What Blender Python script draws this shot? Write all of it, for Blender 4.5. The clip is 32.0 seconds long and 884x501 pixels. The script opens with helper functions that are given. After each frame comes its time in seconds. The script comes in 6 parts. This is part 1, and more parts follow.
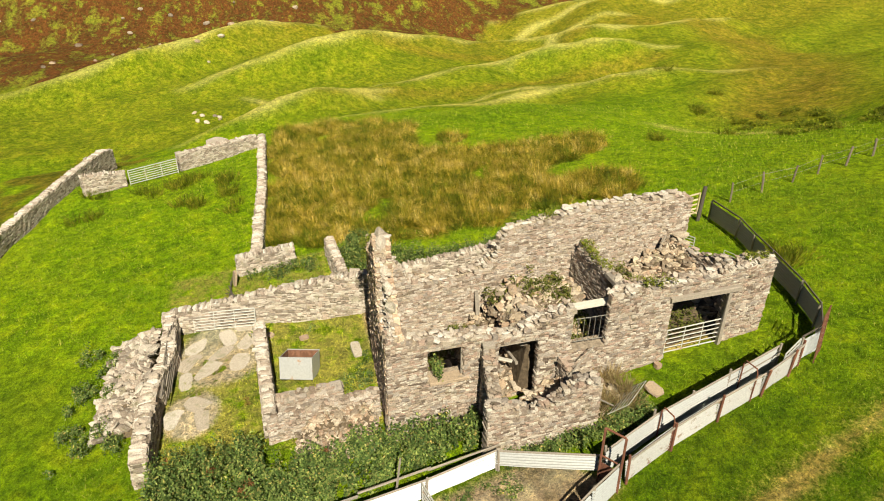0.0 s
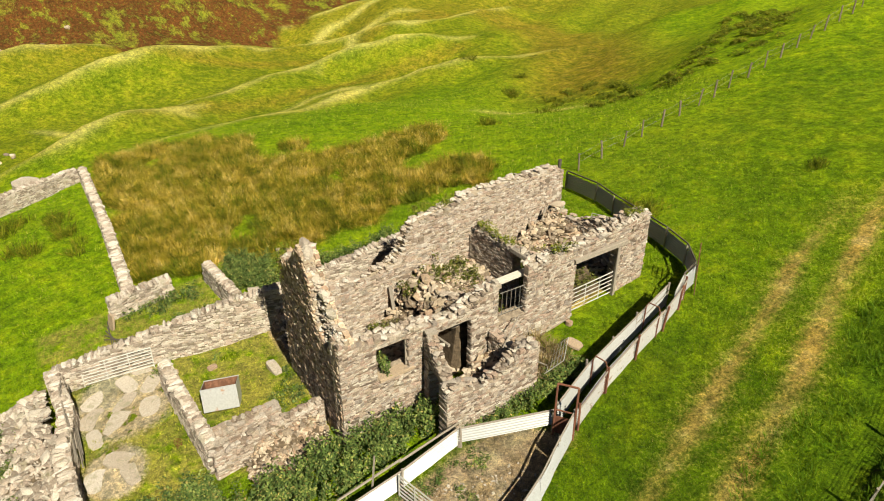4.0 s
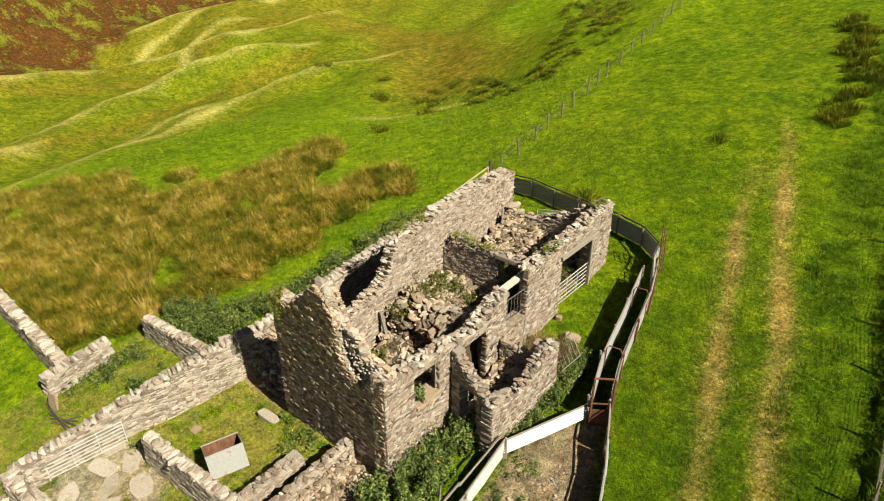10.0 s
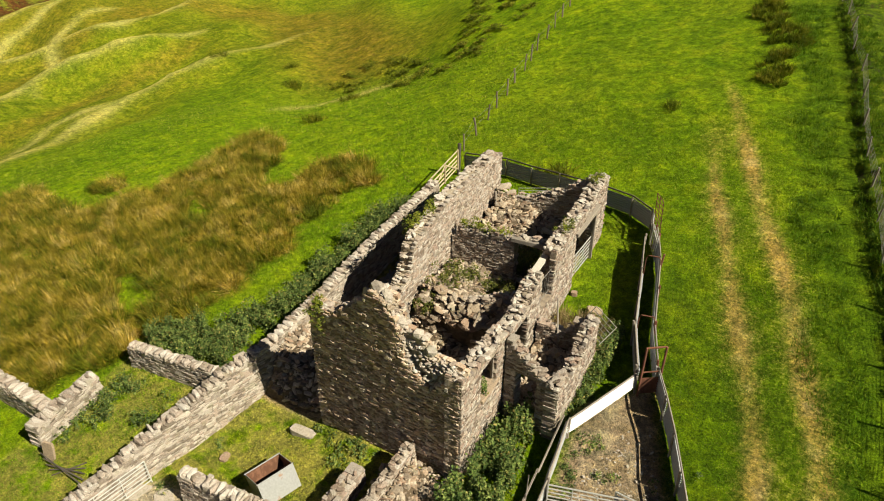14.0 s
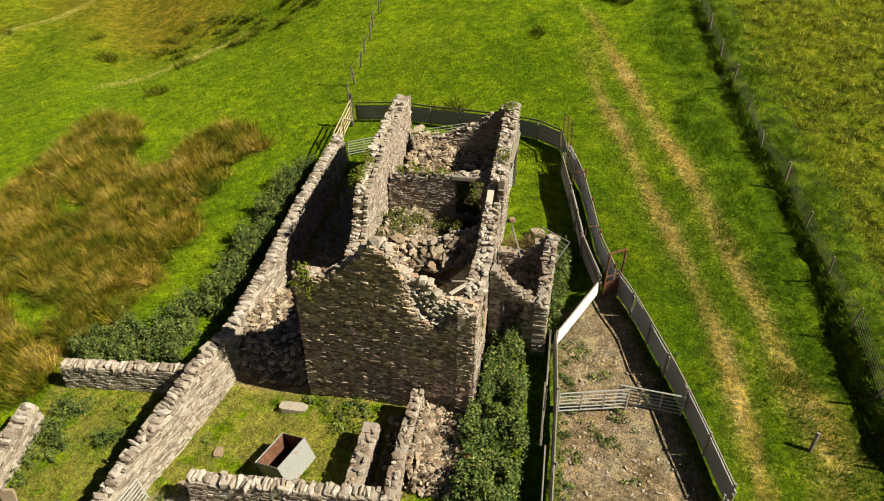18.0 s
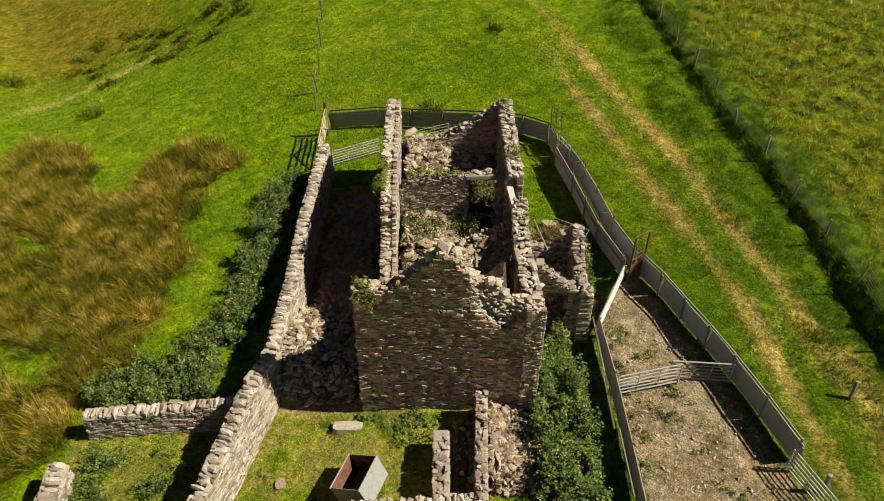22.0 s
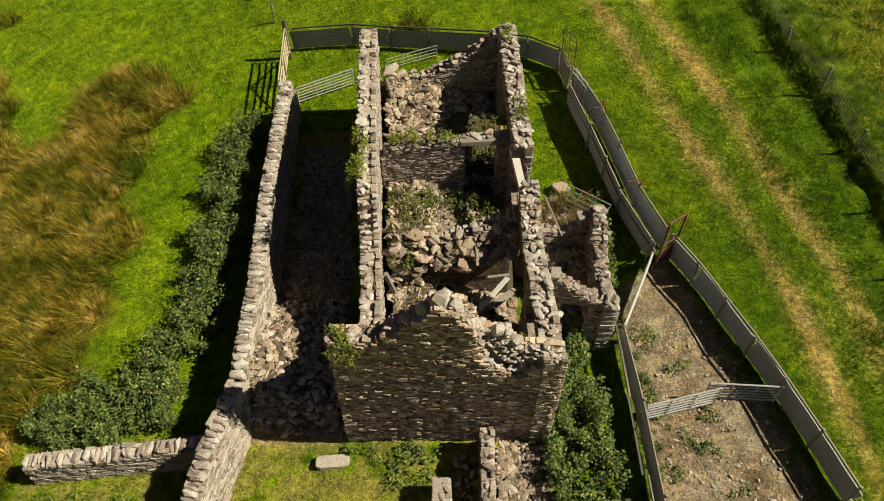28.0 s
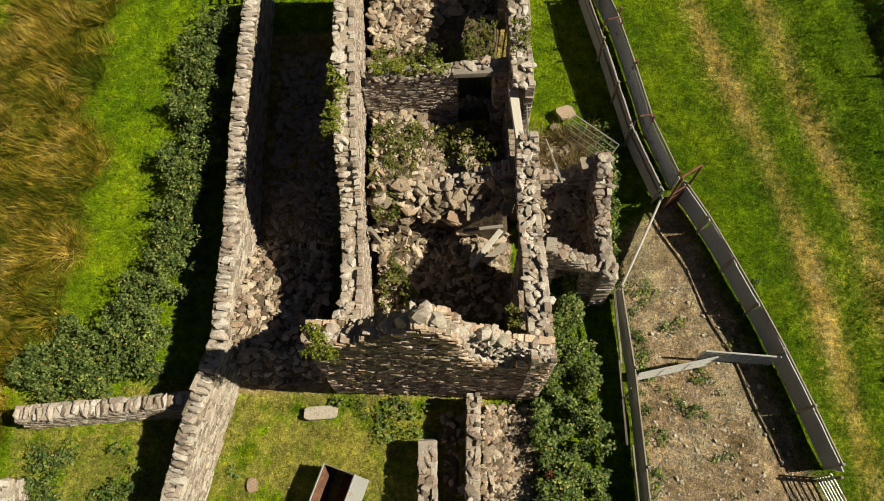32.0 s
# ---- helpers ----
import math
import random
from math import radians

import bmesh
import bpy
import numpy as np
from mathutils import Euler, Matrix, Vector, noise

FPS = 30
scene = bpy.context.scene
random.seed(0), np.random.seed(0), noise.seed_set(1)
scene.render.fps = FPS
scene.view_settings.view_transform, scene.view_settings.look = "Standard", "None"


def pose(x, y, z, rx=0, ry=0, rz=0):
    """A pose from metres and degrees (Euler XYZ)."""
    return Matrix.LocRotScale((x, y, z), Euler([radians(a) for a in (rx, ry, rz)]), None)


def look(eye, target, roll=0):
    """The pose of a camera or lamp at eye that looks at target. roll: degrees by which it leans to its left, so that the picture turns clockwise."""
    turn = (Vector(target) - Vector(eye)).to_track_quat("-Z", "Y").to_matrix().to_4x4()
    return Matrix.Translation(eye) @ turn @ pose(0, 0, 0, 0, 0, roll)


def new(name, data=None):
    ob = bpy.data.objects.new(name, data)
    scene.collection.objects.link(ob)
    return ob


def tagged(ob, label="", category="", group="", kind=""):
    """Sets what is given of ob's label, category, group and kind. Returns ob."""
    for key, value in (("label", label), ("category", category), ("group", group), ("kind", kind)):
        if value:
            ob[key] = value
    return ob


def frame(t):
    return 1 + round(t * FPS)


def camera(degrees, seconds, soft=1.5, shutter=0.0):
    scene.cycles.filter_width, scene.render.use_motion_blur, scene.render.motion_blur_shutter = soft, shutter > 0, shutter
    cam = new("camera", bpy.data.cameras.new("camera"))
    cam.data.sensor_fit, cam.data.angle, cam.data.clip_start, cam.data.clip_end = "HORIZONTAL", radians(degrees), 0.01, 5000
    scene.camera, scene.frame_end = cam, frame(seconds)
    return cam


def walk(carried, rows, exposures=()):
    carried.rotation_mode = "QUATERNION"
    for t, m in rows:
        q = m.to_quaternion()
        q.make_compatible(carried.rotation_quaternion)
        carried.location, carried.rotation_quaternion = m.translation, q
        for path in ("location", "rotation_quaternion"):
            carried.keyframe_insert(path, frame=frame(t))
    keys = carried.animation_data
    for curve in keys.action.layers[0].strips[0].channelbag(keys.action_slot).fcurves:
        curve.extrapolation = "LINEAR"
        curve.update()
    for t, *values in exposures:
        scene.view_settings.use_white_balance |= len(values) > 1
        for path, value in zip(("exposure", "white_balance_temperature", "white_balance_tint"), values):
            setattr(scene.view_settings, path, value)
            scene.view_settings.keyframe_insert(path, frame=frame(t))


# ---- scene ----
cam = camera(64.42, 32.0, 1.0)

PATH = [
    (0, (18.107, -2.794, 17.649), (9.758, -0.679, 12.567), 0.41),
    (0.5, (18.016, -3.540, 17.650), (9.791, -0.986, 12.567), 0.48),
    (1, (17.943, -4.216, 17.670), (9.854, -1.246, 12.595), 0.46),
    (1.5, (17.866, -4.795, 17.705), (9.906, -1.488, 12.635), 0.44),
    (2, (17.773, -5.286, 17.747), (9.928, -1.717, 12.676), 0.44),
    (2.5, (17.683, -5.724, 17.787), (9.964, -1.890, 12.716), 0.37),
    (3, (17.590, -6.116, 17.821), (10.009, -2.010, 12.754), 0.25),
    (3.5, (17.475, -6.498, 17.848), (10.033, -2.143, 12.784), 0.18),
    (4, (17.346, -6.859, 17.875), (10.043, -2.271, 12.815), 0.15),
    (4.5, (17.160, -7.200, 17.909), (9.994, -2.396, 12.851), 0.06),
    (6.5, (16.091, -8.517, 18.064), (9.329, -3.169, 12.997), -0.02),
    (7, (15.736, -8.909, 18.108), (9.080, -3.429, 13.042), 0.03),
    (7.5, (15.305, -9.337, 18.156), (8.778, -3.706, 13.087), 0.02),
    (8, (14.847, -9.771, 18.202), (8.458, -3.985, 13.131), 0.09),
    (8.5, (14.383, -10.193, 18.256), (8.140, -4.254, 13.181), 0.04),
    (9, (13.905, -10.599, 18.313), (7.812, -4.508, 13.236), -0.02),
    (9.5, (13.407, -11.002, 18.378), (7.465, -4.763, 13.300), -0.06),
    (10, (12.906, -11.405, 18.453), (7.138, -5.014, 13.366), -0.08),
    (10.5, (12.332, -11.783, 18.514), (6.730, -5.246, 13.426), -0.10),
    (11, (11.721, -12.144, 18.543), (6.285, -5.469, 13.454), -0.04),
    (11.5, (11.095, -12.492, 18.534), (5.842, -5.675, 13.442), -0.01),
    (12, (10.446, -12.849, 18.522), (5.380, -5.888, 13.435), 0.02),
    (12.5, (9.765, -13.218, 18.511), (4.882, -6.125, 13.428), 0.09),
    (13, (9.102, -13.603, 18.518), (4.383, -6.403, 13.430), 0.16),
    (13.5, (8.460, -13.989, 18.533), (3.957, -6.732, 13.331), 0.19),
    (14, (7.810, -14.352, 18.576), (3.552, -7.046, 13.238), 0.17),
    (14.5, (7.166, -14.698, 18.613), (3.181, -7.333, 13.147), 0.13),
    (16.5, (4.617, -15.951, 18.599), (1.976, -8.276, 12.758), 0.03),
    (17, (3.989, -16.226, 18.586), (1.679, -8.489, 12.688), 0.06),
    (17.5, (3.339, -16.473, 18.559), (1.349, -8.663, 12.639), 0.03),
    (18, (2.642, -16.711, 18.509), (0.971, -8.823, 12.593), 0.05),
    (18.5, (1.889, -16.936, 18.467), (0.548, -8.981, 12.558), 0.12),
    (19, (1.104, -17.133, 18.443), (0.073, -9.130, 12.536), 0.22),
    (19.5, (0.295, -17.293, 18.422), (-0.423, -9.254, 12.519), 0.30),
    (20, (-0.514, -17.413, 18.399), (-0.965, -9.353, 12.497), 0.29),
    (20.5, (-1.273, -17.500, 18.387), (-1.552, -9.428, 12.490), 0.36),
    (21, (-1.918, -17.539, 18.387), (-2.115, -9.464, 12.492), 0.48),
    (21.5, (-2.427, -17.479, 18.419), (-2.608, -9.410, 12.515), 0.53),
    (22, (-2.797, -17.238, 18.482), (-2.960, -9.171, 12.575), 0.56),
    (22.5, (-3.063, -16.818, 18.545), (-3.211, -8.750, 12.639), 0.59),
    (23, (-3.225, -16.276, 18.587), (-3.267, -8.209, 12.678), 0.56),
    (23.5, (-3.332, -15.656, 18.640), (-3.203, -7.589, 12.731), 0.46),
    (24, (-3.424, -15.039, 18.729), (-3.267, -7.004, 12.779), 0.44),
    (24.5, (-3.479, -14.459, 18.852), (-3.322, -6.571, 12.707), 0.43),
    (25, (-3.492, -13.871, 18.953), (-3.349, -6.190, 12.552), 0.39),
    (25.5, (-3.453, -13.250, 19.018), (-3.325, -5.778, 12.373), 0.32),
    (26, (-3.383, -12.632, 19.066), (-3.272, -5.357, 12.206), 0.30),
    (26.5, (-3.305, -11.952, 19.127), (-3.216, -4.892, 12.045), 0.24),
    (28.5, (-3.003, -8.989, 19.594), (-2.997, -2.706, 11.814), -0.17),
    (29, (-2.926, -8.217, 19.778), (-2.934, -2.156, 11.824), -0.21),
    (29.5, (-2.833, -7.463, 19.995), (-2.861, -1.717, 11.811), -0.31),
    (30, (-2.728, -6.763, 20.224), (-2.781, -1.355, 11.812), -0.51),
    (30.5, (-2.627, -6.100, 20.393), (-2.703, -1.022, 11.779), -0.71),
    (31, (-2.558, -5.477, 20.484), (-2.649, -0.736, 11.680), -0.83),
    (31.5, (-2.525, -4.975, 20.579), (-2.616, -0.567, 11.604), -0.87),
    (32, (-2.496, -4.612, 20.738), (-2.574, -0.611, 11.573), -0.81),
]
walk(cam, [(t, look(eye, target, roll)) for t, eye, target, roll in PATH],
     [(0, 0.85, 7000, 3), (4, 0.83, 7000, 3), (9, 0.77, 7000, 3), (14, 0.71, 7000, 3), (19, 0.63, 7000, 3), (26, 0.5, 7000, 3), (32, 0.48, 7000, 3)])
# ---- light ----
SUN_TO = Vector((1.0, -0.07, 1.02)).normalized()
world = bpy.data.worlds.new("sky")
scene.world = world
world.use_nodes = True
wn = world.node_tree
bg = wn.nodes["Background"]
sky = wn.nodes.new("ShaderNodeTexSky")
sky.sky_type = "NISHITA"
sky.sun_disc = False
sky.air_density, sky.dust_density, sky.ozone_density = 0.24, 0.05, 1.0
sky.sun_elevation = math.asin(SUN_TO.z)
sky.sun_rotation = math.atan2(SUN_TO.x, SUN_TO.y)
wn.links.new(sky.outputs[0], bg.inputs[0])
bg.inputs[1].default_value = 0.05
sun = new("sun", bpy.data.lights.new("sun", "SUN"))
sun.data.energy = 5.0
sun.data.angle = radians(0.55)
sun.data.color = (1.0, 0.91, 0.76)
sun.matrix_world = look(SUN_TO * 60, (0, 0, 0))
RNG = np.random.default_rng(7)


# ---- materials ----
def ramp(nt, fac, stops, steps=False):
    r = nt.nodes.new("ShaderNodeValToRGB")
    el = r.color_ramp.elements
    while len(el) < len(stops):
        el.new(0.5)
    for e, (p, c) in zip(el, stops):
        e.position, e.color = p, (*c, 1)
    r.color_ramp.interpolation = "CONSTANT" if steps else "LINEAR"
    nt.links.new(fac, r.inputs[0])
    return r.outputs[0]


def mixc(nt, fac, a, b, mode="MIX"):
    m = nt.nodes.new("ShaderNodeMix")
    m.data_type, m.blend_type = "RGBA", mode
    for sock, v in ((m.inputs[0], fac), (m.inputs[6], a), (m.inputs[7], b)):
        if isinstance(v, (int, float)):
            sock.default_value = v
        elif isinstance(v, tuple):
            sock.default_value = (*v, 1)
        else:
            nt.links.new(v, sock)
    return m.outputs[2]


def mathn(nt, op, a, b=0.0):
    m = nt.nodes.new("ShaderNodeMath")
    m.operation = op
    for sock, v in zip(m.inputs, (a, b)):
        if isinstance(v, (int, float)):
            sock.default_value = v
        else:
            nt.links.new(v, sock)
    return m.outputs[0]


def noise_tex(nt, scale, detail=4, rough=0.6, vec=None, stretch=None):
    co = vec
    if co is None:
        geo = nt.nodes.new("ShaderNodeNewGeometry")
        co = geo.outputs["Position"]
    if stretch:
        mp = nt.nodes.new("ShaderNodeMapping")
        mp.inputs[3].default_value = stretch
        nt.links.new(co, mp.inputs[0])
        co = mp.outputs[0]
    n = nt.nodes.new("ShaderNodeTexNoise")
    n.inputs["Scale"].default_value = scale
    n.inputs["Detail"].default_value = detail
    n.inputs["Roughness"].default_value = rough
    nt.links.new(co, n.inputs["Vector"])
    return n.outputs[0]


def bump(nt, bsdf, height, strength=0.5, dist=0.02):
    b = nt.nodes.new("ShaderNodeBump")
    b.inputs["Strength"].default_value = strength
    b.inputs["Distance"].default_value = dist
    nt.links.new(height, b.inputs["Height"])
    nt.links.new(b.outputs[0], bsdf.inputs["Normal"])


def base_mat(name, rough=0.85, metal=0.0):
    m = bpy.data.materials.new(name)
    m.use_nodes = True
    nt = m.node_tree
    bsdf = nt.nodes["Principled BSDF"]
    bsdf.inputs["Roughness"].default_value = rough
    bsdf.inputs["Metallic"].default_value = metal
    return m, nt, bsdf


def piece_random(nt):
    oi = nt.nodes.new("ShaderNodeObjectInfo")
    ge = nt.nodes.new("ShaderNodeNewGeometry")
    return mathn(nt, "FRACT", mathn(nt, "ADD", oi.outputs["Random"], ge.outputs["Random Per Island"]))


def stone_mat(name, tones, lichen=0.35, moss=0.0, tone=0.88):
    m, nt, bs = base_mat(name, 0.9)
    bs.inputs["Specular IOR Level"].default_value = 0.25
    tones = [(0.95 * tone * r, tone * g, 1.1 * tone * b) for r, g, b in tones]
    rnd = piece_random(nt)
    n = len(tones)
    col = ramp(nt, rnd, [(i / n, c) for i, c in enumerate(tones)], True)
    big = noise_tex(nt, 1.3, 3)
    col = mixc(nt, mathn(nt, "MULTIPLY", big, 0.35), col, (0.30, 0.255, 0.21), "MIX")
    grain = noise_tex(nt, 22, 6, 0.7)
    col = mixc(nt, 0.75, col, ramp(nt, grain, [(0.3, (0.45, 0.43, 0.42)), (0.52, (0.95, 0.93, 0.9)), (0.75, (1.3, 1.26, 1.18))]), "MULTIPLY")
    pits = noise_tex(nt, 48, 3, 0.6)
    col = mixc(nt, 0.7, col, ramp(nt, pits, [(0.33, (0.4, 0.38, 0.36)), (0.5, (1, 1, 1)), (0.68, (1.35, 1.32, 1.25))]), "MULTIPLY")
    spots = noise_tex(nt, 9, 3, 0.55)
    col = mixc(nt, mathn(nt, "MULTIPLY", ramp(nt, spots, [(0.58, (0, 0, 0)), (0.66, (1, 1, 1))]), lichen), col, (0.52, 0.51, 0.46))
    if moss:
        ms = noise_tex(nt, 2.2, 5, 0.65)
        col = mixc(nt, mathn(nt, "MULTIPLY", ramp(nt, ms, [(0.55, (0, 0, 0)), (0.64, (1, 1, 1))]), moss), col, (0.13, 0.15, 0.045))
    nt.links.new(col, bs.inputs["Base Color"])
    bump(nt, bs, grain, 0.7, 0.025)
    return m


WARM = [(0.37, 0.295, 0.235), (0.54, 0.45, 0.365), (0.17, 0.125, 0.095), (0.46, 0.335, 0.265), (0.60, 0.52, 0.435), (0.33, 0.28, 0.24), (0.50, 0.395, 0.315), (0.25, 0.18, 0.135), (0.43, 0.37, 0.315), (0.64, 0.565, 0.485), (0.42, 0.30, 0.23), (0.52, 0.45, 0.38), (0.47, 0.39, 0.32), (0.30, 0.235, 0.185)]
GREY = [(0.364, 0.307, 0.252), (0.536, 0.455, 0.373), (0.233, 0.184, 0.145), (0.607, 0.525, 0.436), (0.455, 0.366, 0.290), (0.668, 0.584, 0.489), (0.314, 0.253, 0.203), (0.506, 0.396, 0.315), (0.567, 0.495, 0.416)]
M_STONE = stone_mat("sandstone", WARM, 0.22, 0.12)
M_FRONT = stone_mat("front_sandstone", [(1.08 * r ** 1.25, 1.12 * g ** 1.25, 1.1 * b ** 1.2) for r, g, b in WARM], 0.2, 0.15)
M_DRY = stone_mat("field_stone", GREY, 0.4, 0.25)
M_COPE = stone_mat("coping_stone", [(0.93 * r, 0.93 * g, 0.95 * b) for r, g, b in ((0.641, 0.550, 0.450), (0.746, 0.653, 0.552), (0.490, 0.403, 0.322), (0.780, 0.707, 0.604), (0.385, 0.299, 0.230), (0.676, 0.567, 0.461), (0.571, 0.469, 0.378))], 0.45, 0.2)
M_RUBBLE = stone_mat("rubble_stone", [(1.07 * r, g, 0.9 * b) for r, g, b in ((0.17, 0.13, 0.098), (0.45, 0.37, 0.285), (0.30, 0.25, 0.20), (0.55, 0.47, 0.385), (0.36, 0.255, 0.19), (0.48, 0.42, 0.355), (0.23, 0.19, 0.155), (0.62, 0.54, 0.455), (0.41, 0.31, 0.23))], 0.3, 0.25, 0.97)
# The barn's sandstone again, lightened and warmed to offset the gable's deep shade.
M_GABLE_SHADE = stone_mat("gable_stone_for_shade", [(0.258, 0.172, 0.117), (0.498, 0.352, 0.240), (0.348, 0.254, 0.183), (0.662, 0.483, 0.343), (0.221, 0.139, 0.095), (0.442, 0.294, 0.197), (0.572, 0.425, 0.312), (0.780, 0.622, 0.466)], 0.5, 0.3, 1.15)
M_SLAB = stone_mat("tan_slab", [(0.42, 0.30, 0.20), (0.46, 0.34, 0.23)], 0.1)


def core_mat(name, c0, c1):
    m, nt, bs = base_mat(name, 0.95)
    n1, n2 = noise_tex(nt, 5, 6, 0.7), noise_tex(nt, 30, 4, 0.7)
    col = ramp(nt, n1, [(0.35, c0), (0.65, c1)])
    col = mixc(nt, 0.6, col, ramp(nt, n2, [(0.3, (0.4, 0.4, 0.4)), (0.7, (1.2, 1.2, 1.15))]), "MULTIPLY")
    nt.links.new(col, bs.inputs["Base Color"])
    bump(nt, bs, n1, 1.0, 0.08)
    return m


M_CORE = core_mat("lime_mortar", (0.20, 0.155, 0.12), (0.42, 0.345, 0.27))
M_CORE_TOP = core_mat("worn_mortar", (0.30, 0.24, 0.18), (0.52, 0.44, 0.35))
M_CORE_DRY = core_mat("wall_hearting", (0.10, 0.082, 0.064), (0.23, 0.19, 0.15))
M_EARTH = core_mat("rubble_earth", (0.06, 0.042, 0.027), (0.17, 0.125, 0.082))


def metal_mat(name, col, rust, amount, rough=0.45, metal=0.7):
    m, nt, bs = base_mat(name, rough, metal)
    n = noise_tex(nt, 2.5, 6, 0.7)
    r = ramp(nt, n, [(0.62 - amount, (0, 0, 0)), (0.72 - amount, (1, 1, 1))])
    fine = noise_tex(nt, 14, 4, 0.6)
    c = mixc(nt, 0.4, col, ramp(nt, fine, [(0.3, (0.6, 0.6, 0.6)), (0.7, (1.15, 1.15, 1.15))]), "MULTIPLY")
    nt.links.new(mixc(nt, r, c, rust), bs.inputs["Base Color"])
    nt.links.new(mathn(nt, "SUBTRACT", metal, mathn(nt, "MULTIPLY", r, metal)), bs.inputs["Metallic"])
    nt.links.new(mathn(nt, "ADD", rough, mathn(nt, "MULTIPLY", r, 0.35)), bs.inputs["Roughness"])
    return m


M_TIN = metal_mat("galvanised_sheet", (0.38, 0.39, 0.40), (0.36, 0.31, 0.26), -0.06, 0.5, 0.35)
# Same sheet as M_TIN, with brown patches put in for its shaded side.
M_TIN_RACE_SHADED = metal_mat("shaded_race_sheet", (0.36, 0.36, 0.36), (0.17, 0.11, 0.07), 0.05, 0.55, 0.3)
M_TIN_DARK = metal_mat("weathered_sheet", (0.40, 0.42, 0.44), (0.20, 0.13, 0.085), -0.02, 0.55, 0.3)
M_GALV = metal_mat("galvanised_tube", (0.56, 0.56, 0.54), (0.33, 0.2, 0.12), 0.05, 0.45, 0.3)
M_RUST = metal_mat("rusty_steel", (0.22, 0.09, 0.055), (0.13, 0.05, 0.03), 0.2, 0.75, 0.2)
M_TANK = metal_mat("tank_steel", (0.42, 0.43, 0.44), (0.32, 0.20, 0.13), 0.04, 0.5, 0.3)
M_TANK_IN = metal_mat("tank_rust", (0.19, 0.09, 0.055), (0.11, 0.05, 0.03), 0.2, 0.8, 0.1)
M_WIRE = metal_mat("fence_wire", (0.35, 0.34, 0.32), (0.2, 0.12, 0.08), 0.1, 0.5, 0.6)


def wood_mat(name, c0, c1):
    m, nt, bs = base_mat(name, 0.85)
    rnd = piece_random(nt)
    g = noise_tex(nt, 6, 6, 0.7, None, (6, 6, 1))
    col = ramp(nt, g, [(0.3, c0), (0.7, c1)])
    col = mixc(nt, 0.6, col, ramp(nt, rnd, [(0, (0.7, 0.7, 0.7)), (1, (1.15, 1.12, 1.08))]), "MULTIPLY")
    nt.links.new(col, bs.inputs["Base Color"])
    bump(nt, bs, g, 0.5, 0.01)
    return m


M_WOOD = wood_mat("weathered_timber", (0.15, 0.13, 0.11), (0.36, 0.32, 0.28))
M_WOOD_PALE = wood_mat("pale_timber", (0.40, 0.33, 0.20), (0.62, 0.53, 0.36))
M_WOOD_WHITE = wood_mat("bleached_timber", (0.44, 0.41, 0.36), (0.70, 0.67, 0.61))
M_WOOD_MID = wood_mat("brown_timber", (0.10, 0.08, 0.06), (0.25, 0.20, 0.155))
M_WOOD_DARK = wood_mat("dark_timber", (0.05, 0.042, 0.036), (0.13, 0.11, 0.09))


def leaf_mat(name, stops, trans=0.25, tuft=0.0, stand=0.0):
    """Leaves and blades; stand: how much the colour goes by whole stands of plants, and not by single blades."""
    m, nt, bs = base_mat(name, 0.6)
    bs.inputs["Specular IOR Level"].default_value = 0.18
    ge = nt.nodes.new("ShaderNodeNewGeometry")
    fac = ge.outputs["Random Per Island"]
    if stand:
        spread = nt.nodes.new("ShaderNodeMapRange")
        spread.inputs[1].default_value, spread.inputs[2].default_value = 0.35, 0.65
        nt.links.new(noise_tex(nt, 0.75, 5, 0.65), spread.inputs[0])
        fac = mathn(nt, "ADD", mathn(nt, "MULTIPLY", spread.outputs[0], stand), mathn(nt, "MULTIPLY", fac, 1 - stand))
    col = ramp(nt, fac, stops)
    big = noise_tex(nt, 0.8, 3)
    col = mixc(nt, 0.7, col, ramp(nt, big, [(0.3, (0.7, 0.75, 0.7)), (0.7, (1.25, 1.2, 1.1))]), "MULTIPLY")
    if tuft:
        col = mixc(nt, tuft, col, ramp(nt, noise_tex(nt, 3.2, 4, 0.65), [(0.36, (0.3, 0.34, 0.3)), (0.5, (0.95, 0.95, 0.9)), (0.64, (1.75, 1.65, 1.5))]), "MULTIPLY")
    nt.links.new(col, bs.inputs["Base Color"])
    tr = nt.nodes.new("ShaderNodeBsdfTranslucent")
    nt.links.new(col, tr.inputs[0])
    mx = nt.nodes.new("ShaderNodeMixShader")
    mx.inputs[0].default_value = trans
    nt.links.new(bs.outputs[0], mx.inputs[1])
    nt.links.new(tr.outputs[0], mx.inputs[2])
    nt.links.new(mx.outputs[0], nt.nodes["Material Output"].inputs[0])
    return m


M_NETTLE = leaf_mat("nettle_leaf", [(0, (0.045, 0.088, 0.024)), (0.5, (0.115, 0.175, 0.05)), (0.9, (0.22, 0.27, 0.085)), (1, (0.34, 0.27, 0.1))], tuft=0.85)
M_RUSH = leaf_mat("rush_blade", [(0.15, (0.08, 0.09, 0.008)), (0.35, (0.17, 0.165, 0.014)), (0.52, (0.31, 0.245, 0.028)), (0.7, (0.46, 0.335, 0.07)), (0.9, (0.68, 0.54, 0.22))], tuft=0.7, stand=0.62)
M_RUSH_G = leaf_mat("green_rush", [(0.1, (0.06, 0.095, 0.006)), (0.5, (0.13, 0.165, 0.012)), (0.9, (0.27, 0.245, 0.03))], tuft=0.8, stand=0.5)
M_BLADE = leaf_mat("grass_blade", [(0, (0.095, 0.196, 0.008)), (0.5, (0.172, 0.300, 0.012)), (0.85, (0.255, 0.370, 0.023)), (1, (0.410, 0.397, 0.087))], 0.35, tuft=0.42)
